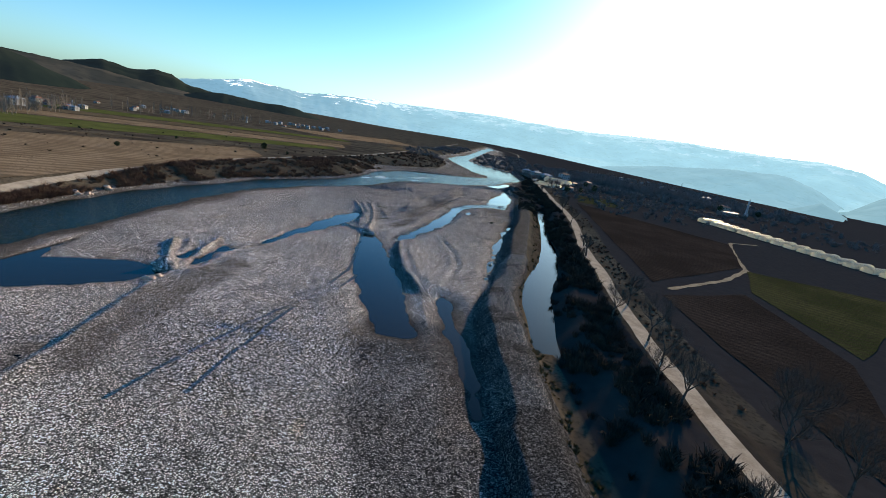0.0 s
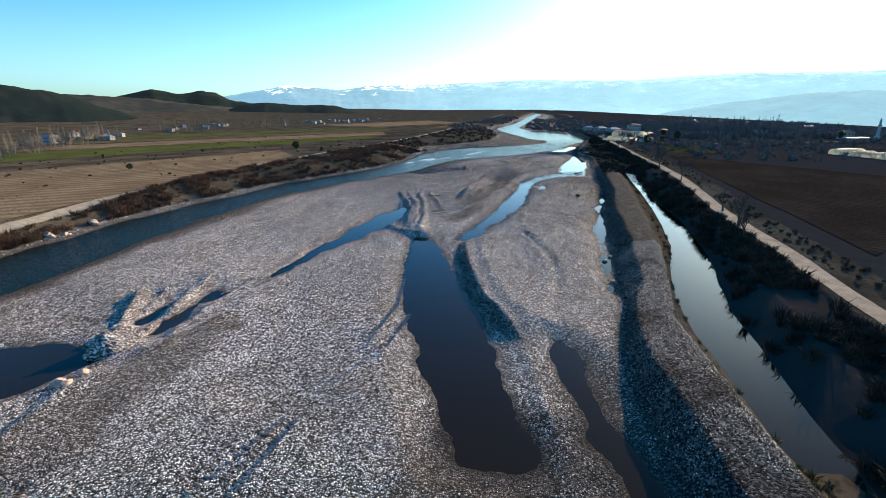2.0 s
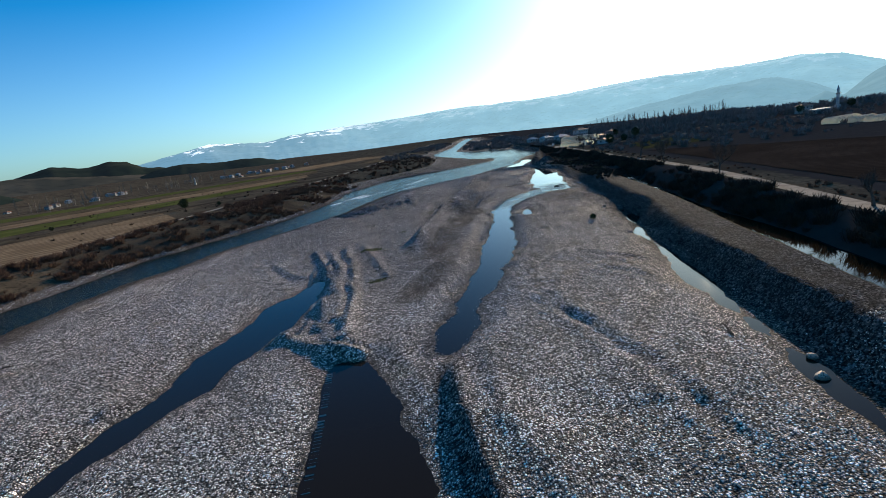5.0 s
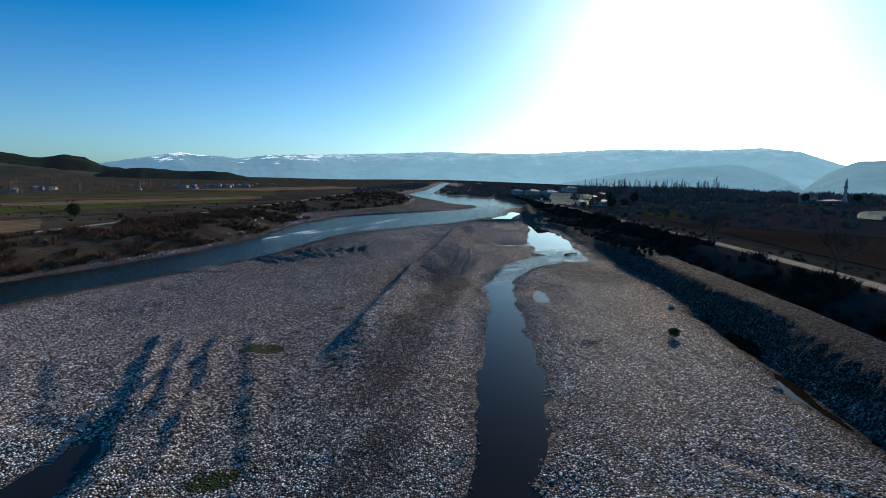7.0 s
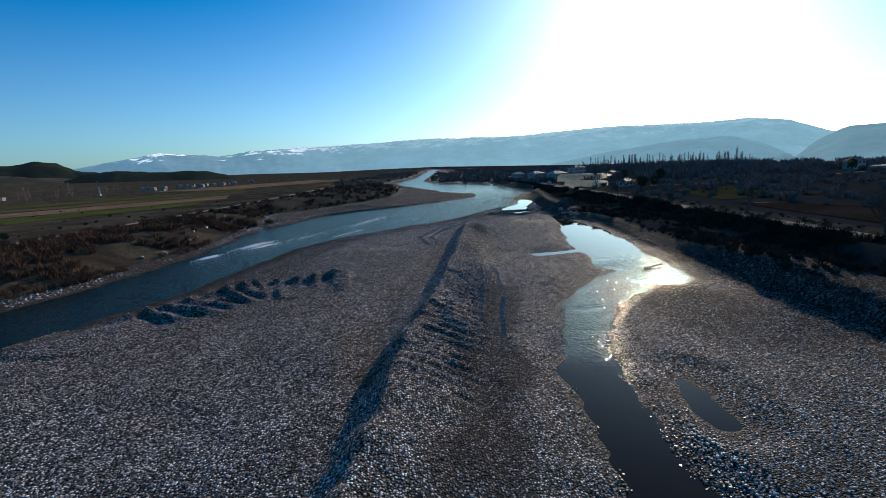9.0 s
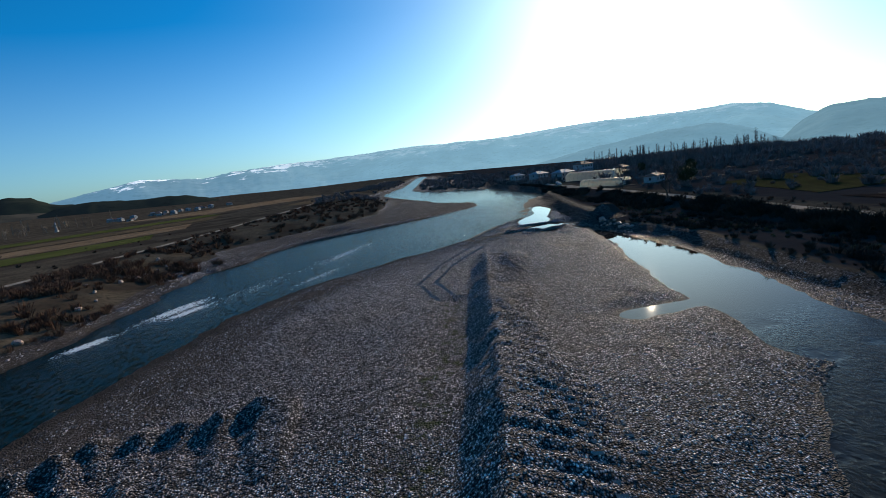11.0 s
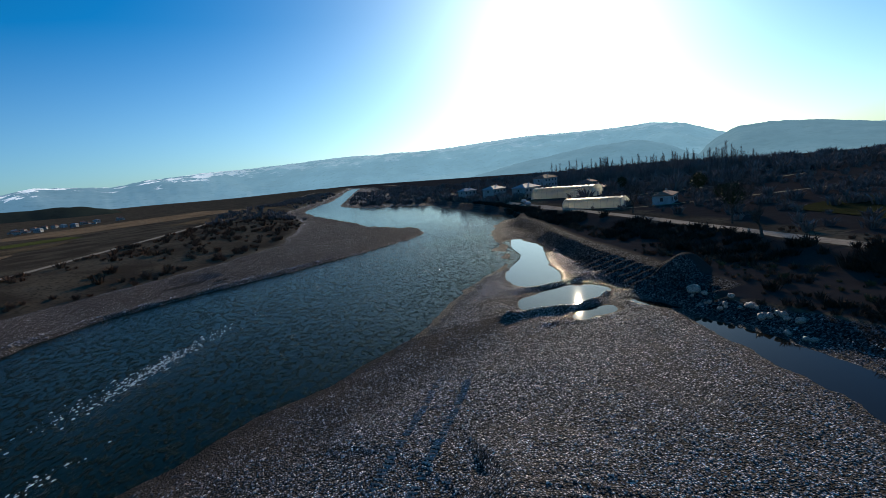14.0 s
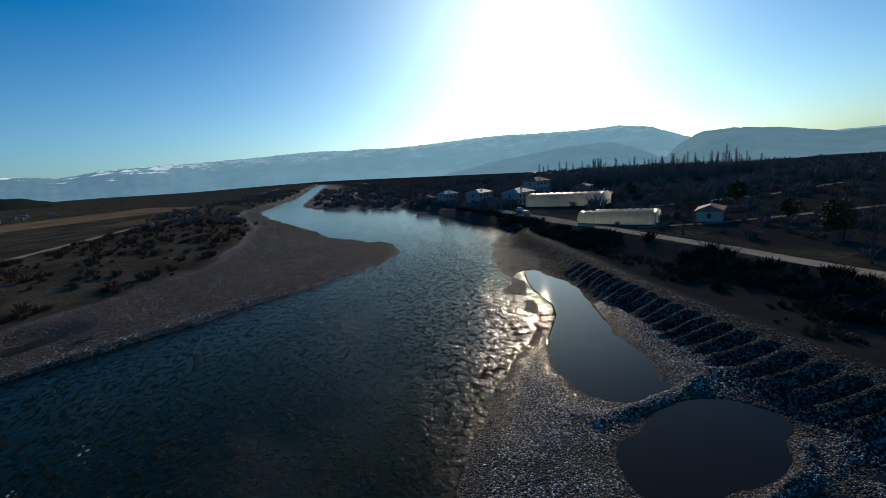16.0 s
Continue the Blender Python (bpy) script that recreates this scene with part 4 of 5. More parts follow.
scrub("village_scrub", x, y, 1.0 + 1.8 * r.random(len(x)) ** 2, M["twig_hazed"], "dark leafless thickets and orchards round the houses", 50, 0.9, 34, 0.06)
x, y, r = band(1100, 400, 760, lambda y: road_right(y) + 18, lambda y: road_right(y) + 300, 43, 40)
scrub("village_wood", x, y, 2.2 + 4.5 * r.random(len(x)) ** 2, M["twig_hazed"], "dark leafless woods behind the houses", 46, 0.7, 44, 0.05)
r = np.random.default_rng(71)
f = r.random(620)
x, y = 163 + 100 * f + r.uniform(-15, 15, 620), 536 - 66 * f + r.uniform(-20, 20, 620)
scrub("poplar_brush", x, y, 4.8 + 4.2 * r.random(620), M["twig_hazed"], "dense leafless brush of a poplar plantation", 34, 0.22, 72, 0.011)
x, y, r = band(520, 250, 470, lambda y: road_right(y) + 30, lambda y: road_right(y) + 260, 45, 26)
scrub("orchard", x, y, 1.2 + 2.6 * r.random(len(x)) ** 2, M["twig_hazed"], "dark leafless orchards on the plain", 46, 0.8, 46, 0.05)
x, y, r = band(420, 20, 320, lambda y: levee_crest(y) + 2, lambda y: side_left(y) + 0.5, 35, 6)
scrub("levee_grass", x, y, 0.35 + 0.5 * r.random(len(x)) ** 2, plain("dry_grass", (0.08, 0.062, 0.03), (0.15, 0.12, 0.06), 0.3, 0.95), "tufts of dry grass on the levee", 40, 0.8, 36, 0.06)
x, y, r = band(700, 205, 300, lambda y: levee_foot(y) + 2.5, lambda y: side_right(y) + 1, 81, 6)
scrub("levee_scrub", x, y, 0.4 + 0.9 * r.random(len(x)) ** 1.5, M["twig_dark"], "dark leafless scrub over the soil bank", 45, 0.9, 82, 0.05)
x, y, r = band(420, 300, 430, lambda y: levee_foot(y) + 8, lambda y: side_right(y), 83, 7)
scrub("heap_scrub", x, y, 0.35 + 0.8 * r.random(len(x)) ** 1.5, M["twig"], "brown weeds and scrub behind the gravel heaps", 45, 0.9, 84, 0.05)
x, y, r = band(260, 30, 330, lambda y: road_right(y) + 2.5, lambda y: road_right(y) + 9, 37, 12)
scrub("verge_grass", x, y, 0.4 + 0.5 * r.random(len(x)), M["twig"], "rusty dry weeds beside the track", 45, 0.8, 38, 0.05)
x, y, r = band(260, 60, 420, lambda y: road_left(y) - 130, lambda y: road_left(y) - 6, 39, 18)
scrub("ditch_weeds", x, y, 0.35 + 0.8 * r.random(len(x)) ** 2, M["twig_dark"], "dark weeds along ditches in the fields", 45, 0.9, 40, 0.06)


def stones(name, n, y0, y1, left, right, sizes, seed, label, material, least=0.04):
    """Loose rounded stones lying on the gravel."""
    r = np.random.default_rng(seed)
    y = y0 + (y1 - y0) * r.random(n)
    x = left(y) + (right(y) - left(y)) * r.random(n)
    z, gravel, *rest = height(x, y)
    keep = (z > least) & (gravel > 0.5)
    keep &= wobble(x, y, 7, 21) + 0.6 * wobble(x, y, 2.6, 22) + 0.8 * r.random(n) > -0.1
    x, y, z = x[keep], y[keep], z[keep]
    n = len(x)
    bm = bmesh.new()
    bmesh.ops.create_cone(bm, segments=4, radius1=1.0, radius2=0.62, depth=1.1, cap_ends=True, cap_tris=False)
    bmesh.ops.delete(bm, geom=[f for f in bm.faces if f.normal.z < -0.9], context="FACES_ONLY")
    bmesh.ops.triangulate(bm, faces=bm.faces)
    bm.verts.index_update()
    base = np.array([v.co for v in bm.verts])
    tris = np.array([[v.index for v in f.verts] for f in bm.faces])
    bm.free()
    size = sizes[0] + (sizes[1] - sizes[0]) * r.random(n) ** 2.2
    turn = r.random(n) * 2 * np.pi
    shape = np.stack([0.8 + 0.5 * r.random(n), 0.65 + 0.35 * r.random(n), 0.6 + 0.4 * r.random(n)], -1) * size[:, None] * 0.5
    p = base[None] * (1 + 0.4 * (r.random((n, len(base), 1)) - 0.5)) * shape[:, None]
    c, s = np.cos(turn)[:, None], np.sin(turn)[:, None]
    p = np.stack([p[..., 0] * c - p[..., 1] * s + x[:, None], p[..., 0] * s + p[..., 1] * c + y[:, None], p[..., 2] + (z + 0.12 * size)[:, None]], -1)
    loops = (np.arange(n)[:, None, None] * len(base) + tris[None]).reshape(-1)
    return tagged(new(name, arrays_mesh(name, p, loops, 3, material)), label, "gravel", kind="stuff")


def stone_material(name, dark, light):
    m = Nodes(name)
    pick = m.island()
    col = m.mix(m.math("POWER", pick, 1.7), dark, light)
    col = m.mix(m.ramp(m.math("FRACT", m.math("MULTIPLY", pick, 7.3)), 0.8, 0.95), col, (0.30, 0.22, 0.17))
    col = m.mix(m.ramp(m.noise(8.0, 4), 0.45, 0.7), col, tuple(0.7 * c for c in dark))
    low = m.ramp(m.height(), 0.15, 0.35, 0.75, 0.0)
    col = m.mix(low, col, (0.05, 0.043, 0.037))
    # stones darken northwards, the backlit look painted as on the gravel
    side = m.tree.nodes.new("ShaderNodeSeparateXYZ")
    m.link(m.where, side.inputs[0])
    col = m.mix(1.0, col, m.mix(m.ramp(side.outputs["Y"], 110, 215), (2.0, 1.92, 1.87), (1.5, 1.42, 1.43)), "MULTIPLY")
    return m.done(col, m.ramp(m.height(), 0.1, 0.3, 0.22, 0.55), m.bump(m.noise(25.0, 3), 0.3, 0.02), Specular_IOR_Level=0.2)


M["stone"] = stone_material("river_stone", (0.085, 0.08, 0.077), (0.56, 0.53, 0.51))
stones("gravel_stones", 185000, 34, 345, lambda y: np.maximum(river_right(y) + 0.5, -50 + 0 * y), lambda y: levee_foot(y) + 0.5, (0.10, 0.26), 61, "loose grey rounded river stones on the bar", M["stone"])
RIFFLE = curve([(122, -3), (137, 0.6), (148, 4.6), (160, 8.6), (172, 11), (182, 13.2), (195, 15.2), (207, 18.6), (216.5, 24.5), (222, 31), (236, 40)])
stones("channel_stones", 14000, 122, 236, lambda y: RIFFLE(y) - 4, lambda y: RIFFLE(y) + 5, (0.13, 0.34), 64, "wet stones standing in the shallow channel", M["stone"], -0.2)
stones("levee_stones", 12000, 34, 112, lambda y: levee_foot(y) + 0.5, lambda y: levee_crest(y) + 1.5, (0.08, 0.18), 65, "loose grey stones on the gravel levee", M["stone"])
stones("bar_stones", 2600, 335, 470, lambda y: river_left(y) - bar_width(y), lambda y: river_left(y) - 0.5, (0.12, 0.34), 62, "loose grey river stones on the point bar", M["stone"])
stones("shore_stones", 5000, 60, 380, lambda y: river_left(y) - 4, lambda y: river_left(y), (0.15, 0.5), 63, "stones along the foot of the bank", M["stone"])


M["rock"] = stone_material("quarried_rock", (0.06, 0.055, 0.05), (0.2, 0.18, 0.165))


def boulder(at, size, seed):
    """A quarried block with broken faces."""
    r = random.Random(seed)
    bm = bmesh.new()
    bmesh.ops.create_icosphere(bm, subdivisions=2, radius=1.0)
    for k in range(9):
        n = Vector((r.uniform(-1, 1), r.uniform(-1, 1), r.uniform(-0.6, 1))).normalized()
        cut = r.uniform(0.55, 0.8)
        for v in bm.verts:
            over = v.co.dot(n) - cut
            if over > 0:
                v.co -= n * over
    for v in bm.verts:
        v.co = Vector((v.co.x * size * r.uniform(0.97, 1.03), v.co.y * size * 0.8, v.co.z * size * 0.65))
    me = bpy.data.meshes.new("boulder")
    bm.to_mesh(me)
    bm.free()
    me.materials.append(M["rock"])
    ob = new("boulder", me)
    ob.matrix_world = pose(at[0], at[1], on_ground(*at) + size * 0.3, 0, 0, r.uniform(0, 360))
    return tagged(ob, "pale broken rock block at the water's edge", "rock", "riprap blocks")


r = random.Random(4)
for k in range(26):
    f = k / 25
    boulder((53.6 + 2.2 * r.random() + 0.4 * f, 291 + 13.5 * f + r.uniform(-0.8, 0.8)), r.uniform(0.3, 0.65), k)
for k in range(7):
    boulder((-95.5 + r.uniform(-2.5, 1.0), 116 + 15 * r.random()), r.uniform(0.6, 1.6), 100 + k)
for k in range(14):
    boulder((river_left(280.0 + k) - 7 - 8 * r.random(), 268 + 5 * k), r.uniform(0.4, 0.9), 200 + k)


def foam(name, spots, n, seed):
    """Flecks of white water where the river breaks over stones."""
    r = np.random.default_rng(seed)
    verts, loops = [], []
    for x0, y0, long, wide, turn, share in spots:
        k = int(n * share)
        a, b = r.normal(0, 1, k) * long * 0.4, r.normal(0, 1, k) * wide * 0.4
        c, s = math.cos(radians(turn)), math.sin(radians(turn))
        x, y = x0 + a * c - b * s, y0 + a * s + b * c
        size = 0.035 + 0.11 * r.random(k) ** 2
        for i in range(k):
            at = len(verts)
            for j in range(6):
                w = j * math.pi / 3 + r.random() * 0.6
                d = size[i] * (0.5 + 0.7 * r.random())
                verts.append((x[i] + 1.7 * d * math.cos(w) * c - d * math.sin(w) * s, y[i] + 1.7 * d * math.cos(w) * s + d * math.sin(w) * c, 0.012))
            verts.append((x[i], y[i], 0.05 + 0.16 * size[i]))
            loops += [[at + j, at + (j + 1) % 6, at + 6] for j in range(6)]
    return tagged(new(name, arrays_mesh(name, verts, loops, 3, M["foam"], True)), "white foam where the river breaks over stones", "foam", kind="stuff")


foam("river_foam", [(-31, 284, 7, 2.0, 62, 0.26), (-37.5, 270.5, 4, 1.5, 60, 0.14), (-28.4, 281.5, 5, 1.4, 60, 0.14), (-4.3, 321, 20, 2.4, 62, 0.05), (-9, 295, 8, 1.2, 60, 0.03), (-5, 319, 10, 1.4, 70, 0.04), (-20.8, 292.5, 14, 3, 60, 0.03)], 5200, 9)


# ---- trees ----
def tube(verts, faces, a, b, ra, rb, sides=5):
    way = (b - a).normalized()
    across = way.cross(Vector((0.31, 0.77, 0.2))).normalized()
    other = way.cross(across)
    at = len(verts)
    for p, rad in ((a, ra), (b, rb)):
        for k in range(sides):
            w = 2 * math.pi * k / sides
            verts.append(tuple(p + rad * (math.cos(w) * across + math.sin(w) * other)))
    faces += [(at + k, at + (k + 1) % sides, at + sides + (k + 1) % sides, at + sides + k) for k in range(sides)]


def limb(verts, faces, r, at, way, long, thick, depth, up, fork):
    """A branch of three bent lengths that forks into smaller ones."""
    p, sides = at, 5 if depth > 2 else 3
    for k in range(3):
        way = (way + Vector((r.uniform(-1, 1), r.uniform(-1, 1), r.uniform(-0.6, 1) + up)) * 0.22).normalized()
        q = p + way * long / 3
        tube(verts, faces, p, q, thick * (1 - 0.22 * k), thick * (0.78 - 0.22 * k), sides)
        p = q
        if depth > 0:
            for j in range(fork if k else fork - 1):
                turn = Vector((r.uniform(-1, 1), r.uniform(-1, 1), r.uniform(-0.15, 0.9) + up)).normalized()
                limb(verts, faces, r, p, (way * 0.55 + turn * 0.75).normalized(), long * r.uniform(0.5, 0.72), thick * (0.6 - 0.12 * k), depth - 1, up, fork)


def bare_tree(tall, seed, material, label, up=0.12, depth=3, fork=2, lean=0.08, thick=0.03, stem=0.3):
    """A leafless tree: a bent trunk and a crown of forking limbs and twigs."""
    r = random.Random(seed)
    root = new("bare_tree")
    verts, faces = [], []
    p, way = Vector((0, 0, -0.2)), Vector((r.uniform(-lean, lean), r.uniform(-lean, lean), 1)).normalized()
    for k in range(4):
        q = p + way * tall * stem / 4
        tube(verts, faces, p, q, tall * thick * (1 - 0.1 * k), tall * thick * (0.9 - 0.1 * k), 8)
        way = (way + Vector((r.uniform(-lean, lean), r.uniform(-lean, lean), 0.1))).normalized()
        p = q
    part("trunk", mesh_from("trunk", verts, faces, material, True), material, root)
    verts, faces = [], []
    for k in range(4):
        w = k * 1.6 + r.random()
        limb(verts, faces, r, p, (way + 0.75 * Vector((math.cos(w), math.sin(w), 0.1))).normalized(), tall * (1 - stem) * 0.5, tall * thick * 0.5, depth, up, fork)
    part("crown", mesh_from("crown", verts, faces, material), material, root)
    return tagged(root, label, "tree")


def poplar(tall, seed, material, label):
    """A slender leafless poplar with steep branches up its whole stem."""
    r = random.Random(seed)
    root = new("poplar")
    verts, faces = [], []
    p = Vector((0, 0, -0.2))
    line = [p]
    for k in range(6):
        p = p + Vector((r.uniform(-0.15, 0.15), r.uniform(-0.15, 0.15), tall / 6))
        line.append(p)
    for k in range(6):
        tube(verts, faces, line[k], line[k + 1], tall * 0.011 * (1 - k / 6.5), tall * 0.011 * (1 - (k + 1) / 6.5), 6)
    part("trunk", mesh_from("trunk", verts, faces, material, True), material, root)
    verts, faces = [], []
    for k in range(64):
        f = 0.14 + 0.84 * k / 64
        at = line[int(f * 6)].lerp(line[min(int(f * 6) + 1, 6)], f * 6 % 1)
        w = k * 2.4 + r.random()
        way = Vector((math.cos(w) * 0.42, math.sin(w) * 0.42, 1)).normalized()
        tip = at + way * tall * 0.2 * (1.15 - f * 0.7) * r.uniform(0.7, 1.1)
        tube(verts, faces, at, tip, tall * 0.003, tall * 0.0008, 3)
        for g in (0.35, 0.6, 0.8):
            p = at.lerp(tip, g)
            tube(verts, faces, p, p + (way + Vector((r.uniform(-0.6, 0.6), r.uniform(-0.6, 0.6), 0.2))) * tall * 0.06, tall * 0.0018, tall * 0.0006, 3)
    part("crown", mesh_from("crown", verts, faces, material), material, root)
    return tagged(root, label, "tree")


def leafy_tree(tall, wide, seed, label, name="evergreen_tree"):
    """A broad evergreen: trunk, and a crown of many small leaf sprays with gaps."""
    r = random.Random(seed)
    root = new(name)
    verts, faces = [], []
    tube(verts, faces, Vector((0, 0, -0.2)), Vector((0.1, 0, tall * 0.5)), tall * 0.035, tall * 0.02, 7)
    for k in range(7):
        w = k * 0.9
        tube(verts, faces, Vector((0.1, 0, tall * (0.22 + 0.04 * k))), Vector((math.cos(w) * wide * 0.33, math.sin(w) * wide * 0.33, tall * (0.5 + 0.05 * k))), tall * 0.014, tall * 0.005, 4)
    part("trunk", mesh_from("trunk", verts, faces, M["bark"], True), M["bark"], root)
    verts, faces = [], []
    for k in range(26):
        w, f = k * 2.39996, (k + 0.5) / 26
        rad = wide * 0.5 * math.sqrt(1 - (2 * f - 1) ** 2) * r.uniform(0.6, 1.0)
        c = Vector((math.cos(w) * rad * 0.72, math.sin(w) * rad * 0.72, tall * (0.3 + 0.62 * f)))
        for j in range(60):
            d = Vector((r.gauss(0, 1), r.gauss(0, 1), r.gauss(0, 0.8))).normalized() * wide * 0.16 * r.random() ** 0.4
            p = c + d
            a = Vector((r.uniform(-1, 1), r.uniform(-1, 1), r.uniform(-1, 1))).normalized() * wide * 0.035
            b = a.cross(Vector((r.uniform(-1, 1), r.uniform(-1, 1), r.uniform(-1, 1)))).normalized() * wide * 0.022
            at = len(verts)
            verts += [tuple(p - a), tuple(p + b), tuple(p + a), tuple(p - b)]
            faces.append((at, at + 1, at + 2, at + 3))
    part("crown", mesh_from("crown", verts, faces, M["leaf"]), M["leaf"], root)
    return tagged(root, label, "tree")


def plant(made, x, y, turn=0.0, grow=1.0):
    made.location, made.rotation_euler, made.scale = (x, y, on_ground(x, y) - 0.05), (0, 0, radians(turn)), (grow,) * 3
    return made


def again(made, x, y, turn=0.0, grow=1.0):
    ob = copy_thing(made, pose(x, y, on_ground(x, y) - 0.05, 0, 0, turn))
    ob.scale = (grow,) * 3
    return ob


def wood(kinds, spots, seed, group, lo=0.8, hi=1.15):
    """Copies of the kinds of tree at the given spots; the first of each kind is the kind itself."""
    r = random.Random(seed)
    for k, (x, y) in enumerate(spots):
        kind = kinds[k % len(kinds)]
        tagged(kind, group=group)
        (plant if k < len(kinds) else again)(kind, x, y, r.uniform(0, 360), r.uniform(lo, hi))


road_trees = [bare_tree(9.5, 1, M["bark"], "dark leafless roadside tree with spreading limbs", 0.1, 4, 2, 0.1, 0.022), bare_tree(8.0, 2, M["bark"], "dark leafless roadside tree leaning over the scrub", 0.05, 4, 2, 0.2, 0.026), bare_tree(6.5, 3, M["bark"], "stout pollarded tree with few crooked limbs", 0.2, 3, 2, 0.25, 0.05, 0.4)]
wood(road_trees, [(46.9, 61.6), (41.8, 39.7), (54.9, 126.5), (50.2, 30.7), (44.1, 72.6), (58.7, 141.6), (50.8, 81.3), (40.9, 44.9), (51, 116.2), (54.3, 35.9), (59.6, 43.8), (39.5, 19.3), (45.4, 53), (66.4, 187.6), (64, 24), (52.6, 24.4), (71.5, 222.1), (83.4, 262.3), (91.5, 331.5), (95, 364), (80.6, 316.5)], 5, "bare trees along the track")
poplars = [poplar(17, 11, M["twig_hazed"], "slender leafless poplar in a plantation"), poplar(20, 12, M["twig_hazed"], "slender leafless poplar in a plantation"), poplar(15, 13, M["twig_hazed"], "slender leafless poplar in a plantation")]
r = random.Random(8)
spots = []
for k in range(190):
    f = r.random()
    spots.append((167 + 88 * f + r.uniform(-12, 12), 538 - 65 * f + r.uniform(-18, 18)))
wood(poplars, spots, 9, "poplar plantation", 0.46, 0.7)
tall_one = plant(poplar(16, 14, M["twig_hazed"], "tall narrow leafless poplar standing above the rest"), 268, 492)
west = [poplar(12, 21, M["pale_bark"], "pale leafless poplar at the field's edge"), poplar(10, 22, M["pale_bark"], "pale leafless poplar at the field's edge"), bare_tree(8, 23, M["pale_bark"], "pale leafless tree near the village", 0.3, 3, 2)]
spots = []
for k in range(110):
    f = r.random()
    spots.append((-240 - 76 * f + r.uniform(-9, 9), 226 + 176 * f + r.uniform(-12, 12)))
for k in range(60):
    f = r.random()
    spots.append((-312 + 38 * f + r.uniform(-25, 25), 471 + 270 * f + r.uniform(-30, 30)))
wood(west, spots, 10, "pale poplars by the village", 0.7, 1.2)
plant(leafy_tree(5.4, 5.2, 31, "round dark evergreen tree alone in a field", "lone_tree"), -109, 296.3)
rounds = [leafy_tree(11, 10, 32, "round dark evergreen tree near the houses"), leafy_tree(9, 9, 33, "broad dark evergreen tree near the houses")]
wood(rounds, [(140.5, 387.6), (120.7, 360.8), (254.6, 391.5), (286.7, 387.4), (104.8, 343), (147.4, 435.4)], 12, "evergreens round the village", 0.5, 0.68)
shrubs = [leafy_tree(2.6, 3.0, 35, "small dark evergreen bush in a field", "bush")]
wood(shrubs, [(-124, 96), (-144.1, 206.4), (-158.8, 283.8), (-93, 294.1)], 13, "bushes in the west fields", 0.7, 1.1)
plant(leafy_tree(1.1, 1.5, 36, "small dark bush on the open gravel", "bush"), 29.5, 170.6)


# ---- buildings ----
def house(wide, deep, storeys, walls, roofing, label, seed, name="house", flat=False):
    """A plain village house: walls with a plinth, hipped roof, windows with frames, door and chimney."""
    r = random.Random(seed)
    root = new(name)
    tall = 2.9 * storeys
    bm = box(bmesh.new(), -wide / 2, wide / 2, -deep / 2, deep / 2, 0, tall, 0.05)
    part("wall", bm, walls, root)
    bm = box(bmesh.new(), -wide / 2 - 0.08, wide / 2 + 0.08, -deep / 2 - 0.08, deep / 2 + 0.08, -0.6, 0.5)
    part("plinth", bm, M["grey_wall"], root)
    over, rise = 0.55, 0.5 if flat else deep * 0.2
    w, d, ridge = wide / 2 + over, deep / 2 + over, max(0.5, wide / 2 - deep * 0.35)
    v = [(-w, -d, tall), (w, -d, tall), (w, d, tall), (-w, d, tall), (-w, -d, tall + 0.18), (w, -d, tall + 0.18), (w, d, tall + 0.18), (-w, d, tall + 0.18), (-ridge, 0, tall + rise + 0.2), (ridge, 0, tall + rise + 0.2)]
    f = [(0, 3, 2, 1), (0, 1, 5, 4), (1, 2, 6, 5), (2, 3, 7, 6), (3, 0, 4, 7), (4, 5, 9, 8), (5, 6, 9), (6, 7, 8, 9), (7, 4, 8)]
    roof = part("roof", mesh_from("roof", v, f, roofing), roofing, root)
    part("chimney", box(bmesh.new(), wide * 0.2, wide * 0.2 + 0.6, -0.3, 0.3, tall + rise * 0.3, tall + rise + 0.9), M["grey_wall"], roof)
    n = max(2, int(wide / 2.6))
    for s in range(storeys):
        z = 2.9 * s + 1.0
        for side in (-1, 1):
            for k in range(n):
                x = -wide / 2 + wide * (k + 0.5) / n
                y = side * deep / 2
                win = part("window", box(bmesh.new(), x - 0.55, x + 0.55, y - 0.03, y + 0.03 + 0.01 * side, z, z + 1.25), M["glass"], root)
                bm = bmesh.new()
                for a, b, c, e in ((-0.63, 0.63, -0.1, 0.0), (-0.63, 0.63, 1.25, 1.33), (-0.63, -0.55, 0, 1.25), (0.55, 0.63, 0, 1.25)):
                    box(bm, x + a, x + b, y - 0.07, y + 0.07, z + c, z + e)
                part("frame", bm, M["wall"], win)
        for side in (-1, 1):
            x = side * wide / 2
            part("window", box(bmesh.new(), x - 0.04, x + 0.04, -0.5, 0.5, z, z + 1.2), M["glass"], root)
    part("door", box(bmesh.new(), wide * 0.12, wide * 0.12 + 1.0, -deep / 2 - 0.05, -deep / 2 + 0.02, 0.05, 2.1), M["wood"], root)
    if storeys > 1:
        bm = box(bmesh.new(), -wide * 0.4, wide * 0.1, -deep / 2 - 1.2, -deep / 2, 2.75, 2.9)
        for k in range(7):
            x = -wide * 0.4 + wide * 0.5 * k / 6
            box(bm, x - 0.02, x + 0.02, -deep / 2 - 1.18, -deep / 2 - 1.12, 2.9, 3.8)
        box(bm, -wide * 0.4, wide * 0.1, -deep / 2 - 1.2, -deep / 2 - 1.1, 3.76, 3.82)
        part("balcony", bm, M["grey_wall"], root)
    return tagged(root, label, "house")


